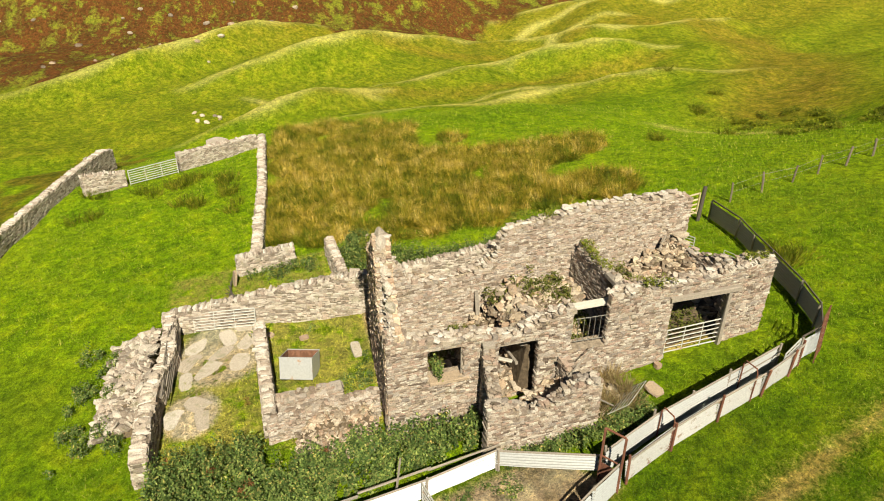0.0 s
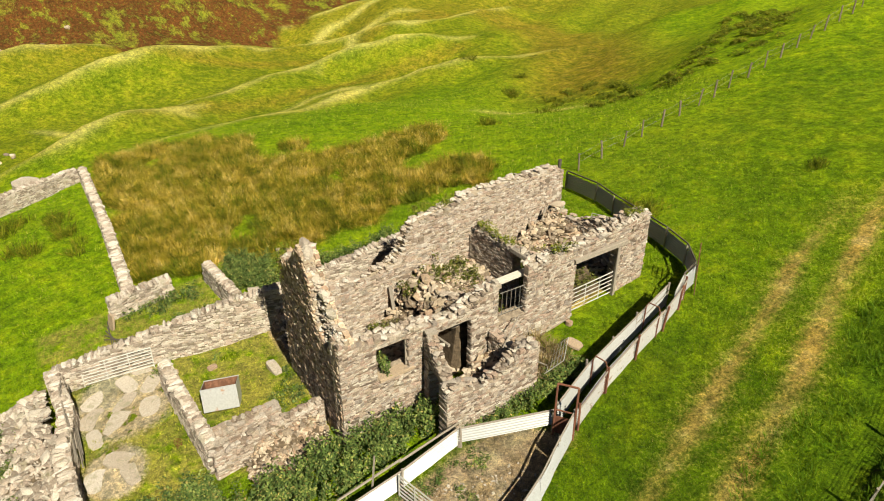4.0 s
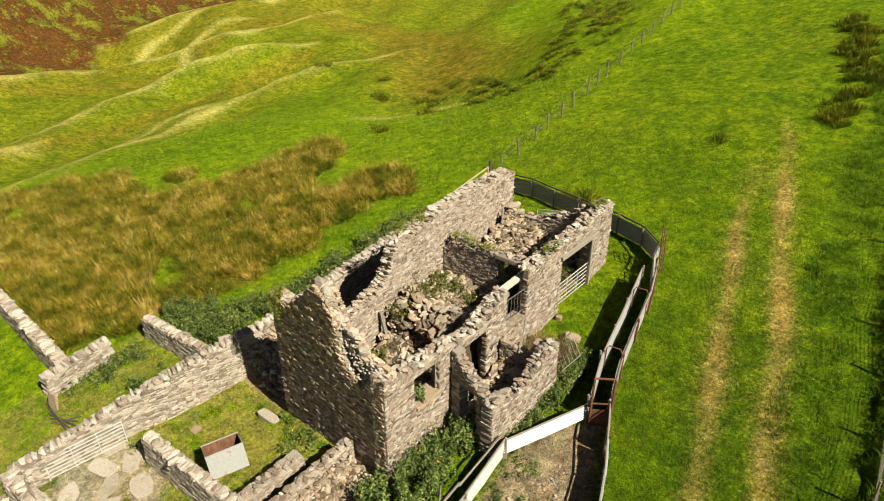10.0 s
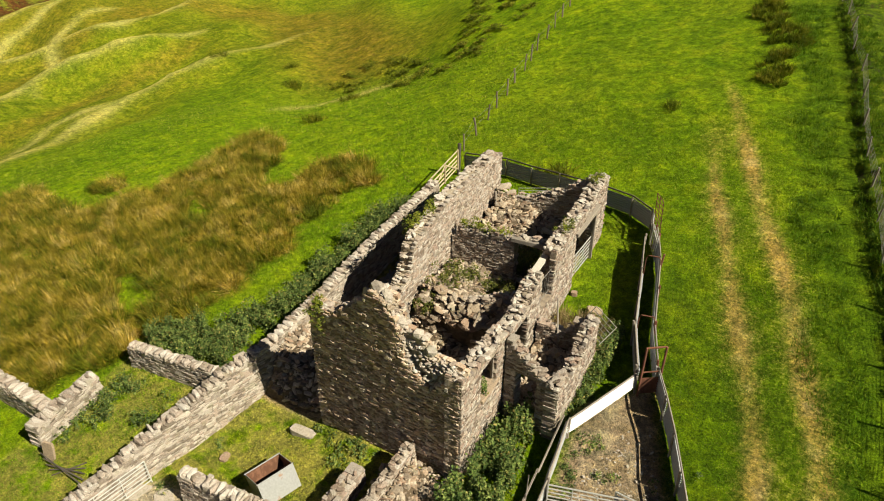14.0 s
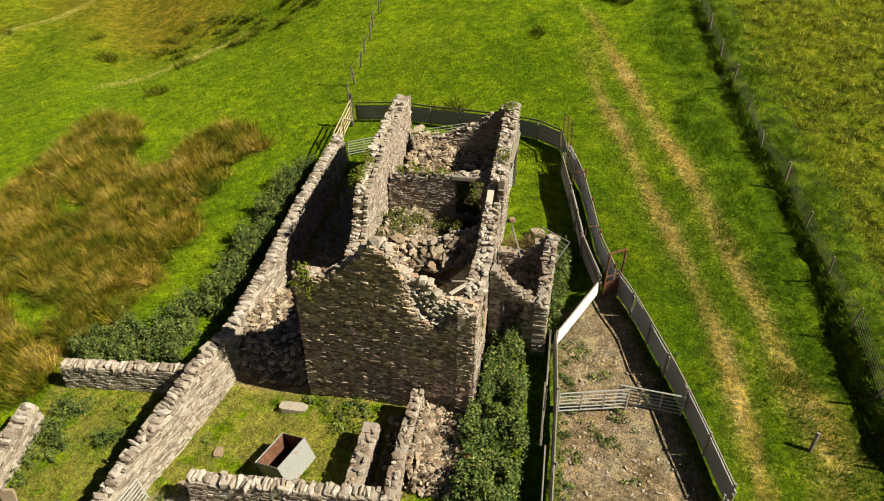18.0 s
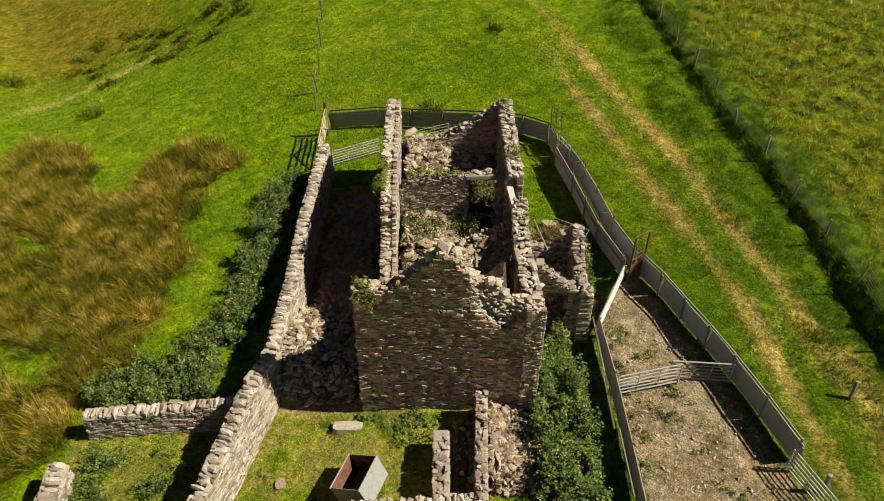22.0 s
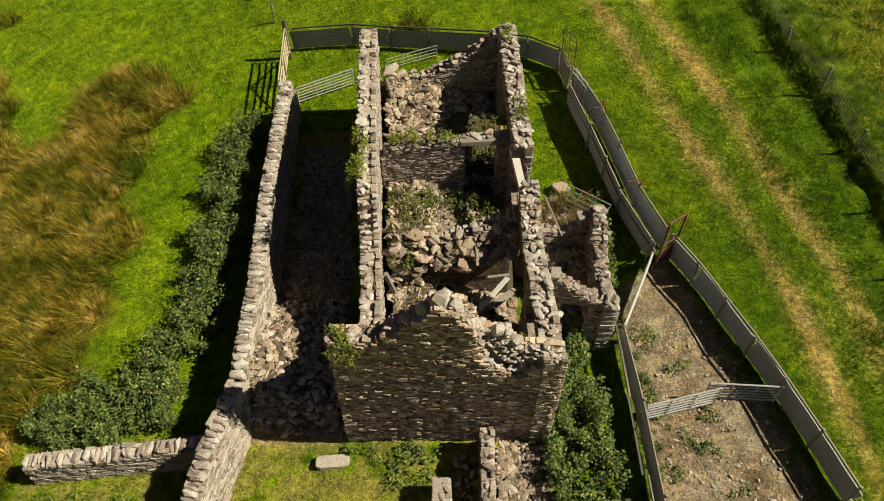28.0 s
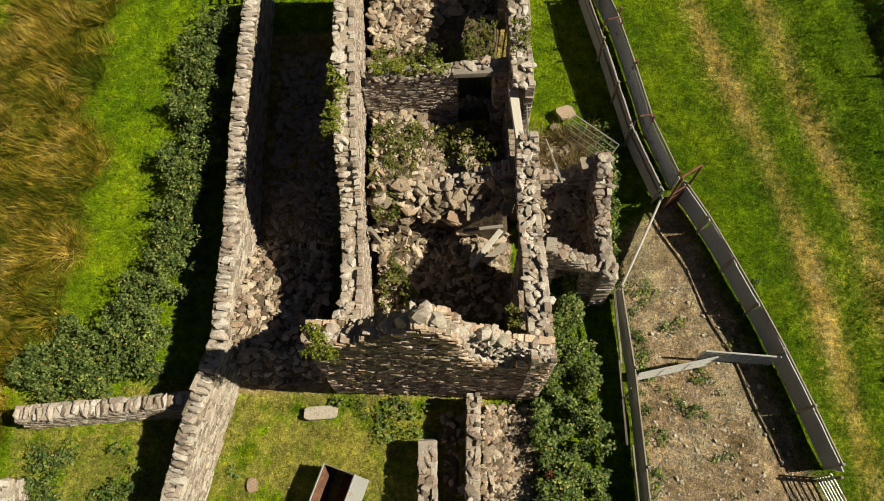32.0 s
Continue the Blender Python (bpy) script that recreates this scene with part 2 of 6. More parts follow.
M_FIELD = leaf_mat("field_blade", [(0, (0.103, 0.186, 0.008)), (0.5, (0.196, 0.299, 0.014)), (0.85, (0.289, 0.371, 0.026)), (1, (0.432, 0.412, 0.093))], 0.35, tuft=0.6)
M_LUSH = leaf_mat("lush_blade", [(0, (0.046, 0.108, 0.006)), (0.5, (0.082, 0.16, 0.009)), (0.85, (0.134, 0.205, 0.014)), (1, (0.25, 0.25, 0.055))], 0.35, tuft=0.6)
M_TUSS = leaf_mat("tussock_blade", [(0, (0.16, 0.225, 0.016)), (0.5, (0.38, 0.415, 0.04)), (1, (0.66, 0.60, 0.12))], 0.35, tuft=0.7)
M_VERGE = leaf_mat("verge_blade", [(0, (0.057, 0.138, 0.006)), (0.6, (0.109, 0.213, 0.009)), (1, (0.218, 0.287, 0.023))], 0.3, tuft=0.6)
M_WEED = leaf_mat("wall_weed", [(0, (0.08, 0.12, 0.016)), (0.5, (0.17, 0.21, 0.026)), (1, (0.28, 0.26, 0.045))])
M_ROOM = leaf_mat("ruin_weed", [(0, (0.055, 0.075, 0.016)), (0.5, (0.11, 0.13, 0.028)), (0.9, (0.18, 0.185, 0.045)), (1, (0.26, 0.2, 0.08))], tuft=0.5)
M_STRAW = leaf_mat("dead_stem", [(0, (0.16, 0.11, 0.05)), (0.5, (0.30, 0.22, 0.11)), (1, (0.44, 0.36, 0.20))])
M_DOCK = leaf_mat("dock_seed", [(0, (0.16, 0.06, 0.025)), (1, (0.27, 0.11, 0.05))])


# ---- ground shape ----
def seg_dist(x, y, pts):
    """Distance to a polyline, and how far along it (0 to 1)."""
    best = np.full(np.shape(x), 1e9)
    along = np.zeros(np.shape(x))
    n = len(pts) - 1
    for i in range(n):
        (ax, ay), (bx, by) = pts[i], pts[i + 1]
        dx, dy = bx - ax, by - ay
        u = np.clip(((x - ax) * dx + (y - ay) * dy) / (dx * dx + dy * dy), 0, 1)
        d = np.hypot(x - ax - u * dx, y - ay - u * dy)
        along = np.where(d < best, (i + u) / n, along)
        best = np.minimum(d, best)
    return best, along


# grassy mounds: crest points in plan with their height over the slope, and a width
RIDGES = [
    ([(-44, -2, 0.3), (-48, 6.6, 0.7), (-50.3, 11.3, 0.8), (-55.5, 21.8, 0.9), (-58.2, 29, 1.3), (-58, 33, 2.0), (-57.5, 37, 2.8), (-56.5, 42, 2.4), (-54.5, 49, 0.8), (-52, 55, 0.2)], 4.5),
    ([(-62, 3, 0.4), (-65.7, 10.4, 1.3), (-70.9, 20, 0.9), (-74.8, 29.5, 1.8), (-73.8, 36, 3.6), (-72, 41, 4.0), (-70.5, 45, 3.0), (-68, 52, 0.6)], 5.0),
    ([(-72, -14, 1.0), (-77, -5, 2.6), (-81.5, 4.7, 4.0), (-84.9, 10.6, 4.2), (-88.9, 18, 3.3), (-92.1, 24, 2.0), (-95, 32, 0.6)], 6.5),
    ([(-50, -12, 0.6), (-54.9, -2, 3.0), (-57.2, 2.2, 2.8), (-59.4, 6, 1.6), (-62, 11, 0.5)], 4.2),
    ([(-113, 34, 0.2), (-111, 45, 1.0), (-108.4, 62, 1.6), (-104, 84, 1.0)], 6.0),
    ([(-96, 30, 1.5), (-93.5, 35, 3.4), (-88, 44, 3.2), (-84.4, 50.7, 1.6), (-82, 57, 1.8), (-84, 64, 2.8), (-88, 74, 1.5)], 5.0),
    ([(-66, -44, 1.5), (-76.4, -25.4, 2.6), (-80.2, -19.4, 4.3), (-86, -12, 3.8), (-92, -4, 5.2), (-95, 3, 4.0), (-96, 9, 2.2), (-97, 15, 0.5)], 6.0),
]
# broad swells and hollows of the valley side
SWELLS = [(-100, 22, -0.3), (-100, 38, -4.2), (-100, 55, 3.2), (-80, 22, 0.6), (-80, 38, -0.3), (-80, 55, 2.4), (-62, 5, 0.4), (-62, 38, -0.2), (-62, 55, 2.8), (-45, 5, 0.7), (-45, 38, -0.6), (-45, 55, -2.2), (-31, 5, 0.3), (-31, 22, 0.3), (-31, 38, -2.8), (-31, 55, 0.9), (-17, 38, 0.5), (-17, 55, 1.6), (0, 34, 0.4)]


FENCE_E = [(-6, 84), (3.5, 54), (5.9, 45.4), (7.2, 38.1), (8.7, 30.6), (9.4, 26.3), (9.9, 23), (10.6, 18.7), (11.5, 14.9), (12.05, 12.6), (12.65, 9.5), (13.2, 5.9), (13.7, 2.2), (14.5, -3), (16, -30)]


def fade(d, w):
    return np.exp(-((d / w) ** 2))


def fence_off(x, y):
    """How far east of the field fence a place lies."""
    return x - np.interp(y, [p[1] for p in FENCE_E[::-1]], [p[0] for p in FENCE_E[::-1]])


BANK_E, BANK_H = [-0.5, -0.3, -0.1, 0.03, 0.3, 0.7, 1.3, 2.3], [-0.12, 0.1, 0.56, 0.78, 0.86, 0.7, 0.36, -0.12]


def bank_h(x, y):
    """Height of the turf bank under the fence over the plain ground."""
    lump = 1 + 0.16 * np.sin(1.7 * y + np.sin(0.6 * y)) + 0.1 * np.sin(4.3 * y)
    return np.interp(fence_off(x, y) + 0.07 * np.sin(2.9 * y), BANK_E, BANK_H) * lump * np.interp(y, [2, 8, 20, 38, 47], [1.0, 0.52, 0.4, 0.33, 0])


def ground_z(x, y):
    x, y = np.asarray(x, float), np.asarray(y, float)
    u, v = np.clip(x, -85, 28) / 30, np.clip(y, -30, 62) / 30
    z = -1.058 + 2.013 * u + 4.673 * v - 1.423 * u * u + 2.988 * u * v + 0.182 * v * v - 0.44 * u**3 + 0.4 * u * u * v + 0.018 * u * v * v
    up = np.maximum(0, -x - np.interp(y, [-20, 5, 30, 50], [97, 99, 108, 115]))
    z = z + 0.5 * up * (1 - np.exp(-up / 10))
    z = z + 0.12 * np.maximum(0, x - 28) + 0.10 * np.maximum(0, y - 62)
    z = z - 2.8 / (1 + np.exp(np.clip((x + 47 + 0.12 * y) / 2.6, -40, 40)))
    for sx, sy, h in SWELLS:
        z = z + h * np.exp(-((x - sx) ** 2 + (y - sy) ** 2) / 169)
    for pts, w in RIDGES:
        d, a = seg_dist(x, y, [p[:2] for p in pts])
        h = np.interp(a, np.linspace(0, 1, len(pts)), [p[2] for p in pts])
        z = z + h * (0.6 * fade(d, w) + 0.4 * np.exp(-np.sqrt(d * d + 0.1) / (0.65 * w)))
    z = z - 0.45 * np.exp(-(((x + 7.5) / 3.5) ** 2) - ((y + 1.5) / 3.0) ** 2)
    far = np.clip((np.hypot(x + 2, y - 6) - 22) / 40, 0, 1)
    z = z + far * (0.55 * np.sin(x * 0.21 + 1.3 * np.sin(y * 0.13)) * np.sin(y * 0.17 + 0.8) + 0.25 * np.sin(x * 0.53 + y * 0.31))
    e = fence_off(x, y)
    z = z + 0.3 / (1 + np.exp(-4 * np.clip(e - 0.4, -6, 6))) * np.exp(-np.maximum(0, e - 0.8) / 5) * np.clip((60 - y) / 15, 0, 1)
    z = z + 0.13 * np.clip((e - 1.6) / 1.5, 0, 1) * np.clip((45 - x) / 15, 0, 1) * np.sin(4.6 * x + 1.4 * np.sin(2.3 * y)) * np.sin(4.9 * y + 1.3 * np.sin(1.9 * x))
    z = z + 0.05 * np.sin(x * 1.1 + np.sin(y * 0.7)) * np.sin(y * 0.9 + 1.0) + 0.025 * np.sin(2.7 * x + 1.1 * y) * np.sin(2.3 * y - 0.6 * x)
    return z


NEAR_X, NEAR_Y, NEAR_STEP = -50.0, -28.0, 0.25
near_x, near_y = np.meshgrid(NEAR_X + NEAR_STEP * np.arange(290), NEAR_Y + NEAR_STEP * np.arange(300), indexing="ij")
near_z = ground_z(near_x, near_y) + np.maximum(0, bank_h(near_x, near_y))


def gz(x, y):
    """The ground's height at one place, from a table where the place is near."""
    u, v = (x - NEAR_X) / NEAR_STEP, (y - NEAR_Y) / NEAR_STEP
    i, j = int(u), int(v)
    if not (u >= 0 and v >= 0 and i < 289 and j < 299):
        return float(ground_z(x, y))
    u, v = u - i, v - j
    return float((near_z[i, j] * (1 - u) + near_z[i + 1, j] * u) * (1 - v) + (near_z[i, j + 1] * (1 - u) + near_z[i + 1, j + 1] * u) * v)


# ---- mesh helpers ----
def mesh_np(name, verts, faces):
    """A mesh from arrays of corners and of faces with the same number of corners each."""
    verts, faces = np.asarray(verts, np.float32), np.asarray(faces, np.int32)
    me = bpy.data.meshes.new(name)
    me.vertices.add(len(verts))
    me.vertices.foreach_set("co", verts.ravel())
    k = faces.shape[1]
    me.loops.add(faces.size)
    me.loops.foreach_set("vertex_index", faces.ravel())
    me.polygons.add(len(faces))
    me.polygons.foreach_set("loop_start", np.arange(len(faces), dtype=np.int32) * k)
    me.update(calc_edges=True)
    me.shade_flat()
    return me


def put(name, me, material, parent=None, label="", category="", group="", kind=""):
    ob = new(name, me)
    if material and not me.materials:
        me.materials.append(material)
    if parent:
        ob.parent = parent
    return tagged(ob, label, category, group, kind)


def part(name, bm, material, parent, label=""):
    me = bpy.data.meshes.new(name)
    bm.to_mesh(me)
    bm.free()
    return put(name, me, material, parent, label)


def empty(name, at, label, category, group="", kind=""):
    ob = new(name)
    ob.location = at
    ob.empty_display_size = 0.2
    bpy.context.view_layer.update()
    return tagged(ob, label, category, group, kind)


def under(ob, parent):
    """Keep ob where it is while it becomes a part of parent, which is only moved, not turned."""
    ob.parent = parent
    ob.matrix_parent_inverse = Matrix.Translation(-Vector(parent.location))
    return ob


def box_bm(sx, sy, sz, bevel=0.0, at=(0, 0, 0)):
    bm = bmesh.new()
    bmesh.ops.create_cube(bm, size=1)
    bmesh.ops.scale(bm, vec=(sx, sy, sz), verts=bm.verts)
    if bevel:
        bmesh.ops.bevel(bm, geom=bm.edges[:], offset=bevel, segments=1, affect="EDGES")
    bmesh.ops.translate(bm, vec=at, verts=bm.verts)
    return bm


def rod_bm(pts, r, sides=6):
    """A tube along points."""
    bm = bmesh.new()
    rings = []
    pts = [Vector(p) for p in pts]
    for i, p in enumerate(pts):
        way = (pts[min(i + 1, len(pts) - 1)] - pts[max(i - 1, 0)]).normalized()
        a = way.cross(Vector((0.13, 0.21, 1)) if abs(way.z) < 0.9 else Vector((1, 0.2, 0))).normalized()
        b = way.cross(a)
        rings.append([bm.verts.new(p + r * (math.cos(t) * a + math.sin(t) * b)) for t in np.arange(sides) * 2 * math.pi / sides])
    for k in range(len(rings) - 1):
        for j in range(sides):
            bm.faces.new((rings[k][j], rings[k][(j + 1) % sides], rings[k + 1][(j + 1) % sides], rings[k + 1][j]))
    bm.faces.new(rings[0][::-1])
    bm.faces.new(rings[-1])
    return bm


def beam_bm(p, q, w, h, bevel=0.01, sag=0.0):
    """A squared timber from p to q."""
    p, q = Vector(p), Vector(q)
    n = (q - p).length
    bm = box_bm(n, w, h, bevel)
    x = (q - p).normalized()
    y = Vector((0, 0, 1)).cross(x)
    y = y.normalized() if y.length > 1e-3 else Vector((0, 1, 0))
    z = x.cross(y)
    m = Matrix((x, y, z)).transposed().to_4x4()
    bmesh.ops.transform(bm, matrix=Matrix.Translation((p + q) / 2) @ m, verts=bm.verts)
    return bm


def stone_shapes(n):
    """Unit stones, broken and angular."""
    out = []
    for _ in range(n):
        bm = bmesh.new()
        for k in range(15):
            y = 1 - 2 * (k + 0.5) / 15
            t = 2.4 * k + RNG.normal(0, 0.25)
            c = np.array([math.sqrt(1 - y * y) * math.cos(t), math.sqrt(1 - y * y) * math.sin(t), y])
            bm.verts.new(c / (np.abs(c) ** 3.2).sum() ** (1 / 3.2) * RNG.uniform(0.43, 0.57))
        hull = bmesh.ops.convex_hull(bm, input=bm.verts[:])
        bmesh.ops.delete(bm, geom=[g for g in hull["geom_interior"] if isinstance(g, bmesh.types.BMVert)], context="VERTS")
        bm.verts.index_update()
        v = np.array([x.co[:] for x in bm.verts])
        f = np.array([[x.index for x in p.verts] for p in bm.faces if len(p.verts) == 3])
        bm.free()
        out.append((v, f))
    return out


def faced_shapes(n):
    """Unit stones with a chamfered, slightly skewed outer face at -y, of 20 faces each."""
    out = []
    for _ in range(n):
        ring = np.array([(-0.5, -0.5), (0.5, -0.5), (0.5, 0.5), (-0.5, 0.5)])
        skew = RNG.normal(0, 0.09, (4, 2))
        v = []
        for y, k in ((-0.5, RNG.uniform(0.72, 0.86)), (-0.36, 1.0), (0.5, 1.0)):
            for (x, z), (a, c) in zip(ring, skew):
                v.append(((x + a) * k, y + (RNG.normal(0, 0.06) if y < -0.4 else 0), (z + c) * k))
        f = [(0, 1, 2), (0, 2, 3), (8, 10, 9), (8, 11, 10)]
        for r in (0, 4):
            for j in range(4):
                a, c, d, e = r + j, r + (j + 1) % 4, r + 4 + (j + 1) % 4, r + 4 + j
                f += [(a, d, c), (a, e, d)]
        out.append((np.array(v), np.array(f)))
    return out


SQUARED = faced_shapes(14)
ROUGH = stone_shapes(16)
STONE_MESH = {}


def shared_stone(kind, i, material):
    key = (kind, i, material.name)
    if key not in STONE_MESH:
        v, f = (SQUARED if kind == "squared" else ROUGH)[i]
        STONE_MESH[key] = mesh_np("stone", v, f)
        STONE_MESH[key].materials.append(material)
    return STONE_MESH[key]


def lay(kind, mats, material, parent, singles, name="stone", rest_label=""):
    """Stones at the given 4x4 arrays: the first ones as parts of their own, the rest joined."""
    shapes = SQUARED if kind == "squared" else ROUGH
    mats = np.asarray(mats)
    pick = RNG.integers(0, len(shapes), len(mats))
    off = Matrix.Translation(-Vector(parent.location))
    for m, i in zip(mats[:singles], pick[:singles]):
        ob = new(name, shared_stone(kind, int(i), material))
        ob.parent = parent
        ob.matrix_basis = off @ Matrix(m.tolist())
    vs, fs, n = [], [], 0
    for i, (v, f) in enumerate(shapes):
        mm = mats[singles:][pick[singles:] == i]
        if len(mm):
            vv = np.einsum("nij,kj->nki", mm[:, :3, :3], v) + mm[:, None, :3, 3]
            vs.append(vv.reshape(-1, 3))
            fs.append((f[None] + (np.arange(len(mm)) * len(v))[:, None, None]).reshape(-1, 3) + n)
            n += len(mm) * len(v)
    if vs:
        ob = put("stonework", mesh_np("stonework", np.concatenate(vs) - np.array(parent.location), np.concatenate(fs)), material, parent, rest_label, kind="stuff")


def stone_m(at, size, ax, ay, tilt=0.0, spin=0.0, roll=0.0):
    """4x4 of a stone: ax along, ay across, z up, with small turns in radians."""
    az = np.cross(ax, ay)
    b = np.stack([ax, ay, az], 1)
    c, s = math.cos(tilt), math.sin(tilt)
    t1 = np.array([[c, 0, s], [0, 1, 0], [-s, 0, c]])
    c, s = math.cos(spin), math.sin(spin)
    t2 = np.array([[c, -s, 0], [s, c, 0], [0, 0, 1]])
    c, s = math.cos(roll), math.sin(roll)
    t3 = np.array([[1, 0, 0], [0, c, -s], [0, s, c]])
    m = np.eye(4)
    m[:3, :3] = b @ t2 @ t1 @ t3 * np.array(size)
    m[:3, 3] = at
    return m


def prof(pairs):
    a = np.array(pairs, float)
    return lambda s: float(np.interp(s, a[:, 0], a[:, 1]))


def stone_wall(name, label, category, pts, thick, top, holes=(), course=(0.045, 0.105), length=(0.08, 0.26), material=None, core=None,
               cope=None, singles=220, batter=0.0, front_top=None, skip=None, ragged=0.12, loose=3.0, group="", base_drop=0.25, both=True, jambs=True, crest_material=None, closed=(True, True), proud=0.011, crest_band=(0.0, 1.0), splay=0.0):
    """A wall of laid stones along a line of plan points; the right-hand side of the line is its outer face, and thick reaches to the left.
    top(s): height of the crest; holes: (s0, s1, z0, z1); cope: height of upright coping slabs; front_top: lower crest of the outer leaf;
    splay: how much wider the openings are on the inner side."""
    wide = [(h[0] - splay, h[1] + splay, h[2], h[3]) for h in holes]
    material, core = material or M_STONE, core or M_CORE
    pts = [np.array((*p, 0.0)) for p in pts]
    lens = [np.linalg.norm(b - a) for a, b in zip(pts, pts[1:])]
    total = sum(lens)
    mid = sum(pts) / len(pts)
    wall = empty(name, (mid[0], mid[1], gz(mid[0], mid[1])), label, category, group, "structure")
    ends = np.cumsum([0] + lens)

    def spot(s):
        i = int(np.clip(np.searchsorted(ends, s, "right") - 1, 0, len(lens) - 1))
        ax = (pts[i + 1] - pts[i]) / lens[i]
        return pts[i] + ax * (s - ends[i]), ax, np.array((-ax[1], ax[0], 0))

    def foot(s):
        p, ax, n = spot(s)
        return min(gz(*(p + n * 0)[:2]), gz(*(p + n * thick)[:2])) - base_drop

    # core, in short lengths, with the openings left out
    cuts = sorted({0.0, total, *[v for h in [*holes, *wide] for v in h[:2]], *np.arange(0, total, 0.14 if front_top or crest_band[0] else 0.35), *ends})
    cuts = [c for i, c in enumerate(cuts) if 0 <= c <= total and (i == 0 or c - cuts[i - 1] > 1e-4)]
    vs, fs = [], []
    inset = 0.03 if cope else 2 * proud
    for a, b in zip(cuts, cuts[1:]):
        m = (a + b) / 2
        (pa, ax, n), (pb, _, _) = spot(a + 1e-6), spot(b - 1e-6)
        leaves = [(inset, thick - inset, None, holes)]
        if front_top:
            leaves = [(inset, thick * 0.5, front_top(m), holes), (thick * 0.5, thick - inset, None, holes)]
        elif splay:
            leaves = [(inset, thick * 0.38, None, holes), (thick * 0.38, thick - inset, None, wide)]
        for d0, d1, cap, cut in leaves:
            spans = [(foot(m), top(m) - 0.08)]
            for h in cut:
                if h[0] - 1e-4 <= a and b <= h[1] + 1e-4:
                    spans = [q for lo, hi in spans for q in ((lo, min(hi, h[2])), (max(lo, h[3]), hi)) if q[1] - q[0] > 0.05]
            for lo, hi in spans:
                hi2 = hi if cap is None else min(hi, cap)
                if hi2 - lo < 0.05:
                    continue
                k = len(vs)
                for z in (lo, hi2):
                    e = batter * max(0, top(m) - z)
                    f = batter * max(0, top(m) - z)
                    for p, d in ((pa, d0 - e), (pb, d0 - e), (pb, d1 + f), (pa, d1 + f)):
                        vs.append((*(p + n * d)[:2], z))
                fs += [(k, k + 1, k + 5, k + 4), (k + 1, k + 2, k + 6, k + 5), (k + 2, k + 3, k + 7, k + 6), (k + 3, k, k + 4, k + 7), (k + 4, k + 5, k + 6, k + 7), (k + 3, k + 2, k + 1, k)]
    put("core", mesh_np("core", np.array(vs) - np.array(wall.location), fs), core, wall)

    first, second, crest = [], [], []

    def inside(s, z, side=0):
        return any(h[0] - 0.06 < s < h[1] + 0.06 and h[2] - 0.05 < z < h[3] + 0.05 for h in (wide if side else holes))

    for side in ((0, 1) if both else (0,)):
        low = min(foot(s) for s in np.linspace(0, total, 12)) + 0.1
        high = max(top(s) for s in np.linspace(0, total, 60))
        z = low
        while z < high:
            h = RNG.uniform(*course)
            s = -RNG.uniform(0, 0.2)
            while s < total:
                ln = RNG.uniform(*length) * (1.3 if h > 0.17 else 1.0)
                lo, hi = max(s, 0.0), min(s + ln, total)
                s += ln
                if hi - lo < 0.05:
                    continue
                c, ln = (lo + hi) / 2, hi - lo
                hs = h * (RNG.uniform(1.5, 2.3) if RNG.uniform() < 0.17 else RNG.uniform(0.72, 1.1))
                zc = z + h / 2 + 0.03 * math.sin(1.9 * c + 2.3 * side) + 0.02 * math.sin(5.3 * c + 9 * z) + RNG.normal(0, 0.014)
                if zc < foot(c) + base_drop - 0.1 or zc > top(c) - 0.02 + RNG.normal(0, ragged * 0.3) or inside(c, zc, side):
                    continue
                if side == 0 and front_top and zc > front_top(c) + RNG.normal(0, 0.05):
                    continue
                if skip and skip(c, zc, side):
                    continue
                p, ax, n = spot(c)
                dep = RNG.uniform(0.13, 0.2)
                e = batter * max(0, top(c) - zc)
                d = (dep / 2 - e + RNG.normal(0, proud)) if side == 0 else (thick - dep / 2 + e + RNG.normal(0, proud))
                at = p + n * d
                at[2] = zc
                sg = 1 if side == 0 else -1
                m = stone_m(at, (ln * (1.25 if hs > 1.4 * h else 1.0), dep, hs), sg * ax, sg * n, RNG.normal(0, 0.05), RNG.normal(0, 2.5 * proud), RNG.normal(0, 3 * proud))
                (first if side == 0 else second).append(m)
            z += h
    if jambs:
        deep = thick * (0.4 if splay else 1.0)
        for h in holes:
            for sj, sg in ((h[0], -1), (h[1], 1)):
                z = max(h[2], foot(sj) + base_drop)
                while z < h[3] - 0.05:
                    hh = RNG.uniform(0.07, 0.16)
                    ln = RNG.choice([0.14, 0.2, 0.27])
                    p, ax, n = spot(sj + sg * (ln / 2 + RNG.uniform(-0.008, 0.008)))
                    at = p + n * deep / 2
                    at[2] = z + hh / 2
                    if at[2] < top(sj + sg * 0.1):
                        second.append(stone_m(at, (ln, deep * RNG.uniform(0.975, 1.0), hh * 1.04), ax, n, 0, RNG.normal(0, 0.01)))
                    z += hh
    for s0, sg in [e for e, k in zip(((0.0, 1), (total, -1)), closed) if k]:
        z = foot(s0) + base_drop - 0.1
        while z < top(s0) - 0.1:
            hh = RNG.uniform(0.12, 0.22)
            ln = RNG.uniform(0.25, 0.5)
            p, ax, n = spot(np.clip(s0 + sg * ln / 2, 0.001, total - 0.001))
            at = p + n * thick / 2
            at[2] = z + hh / 2
            if front_top is None or z < front_top(s0):
                second.append(stone_m(at, (ln, thick * RNG.uniform(0.96, 1.0), hh * 0.96), ax, n, 0, RNG.normal(0, 0.02)))
            z += hh
    s = 0.05
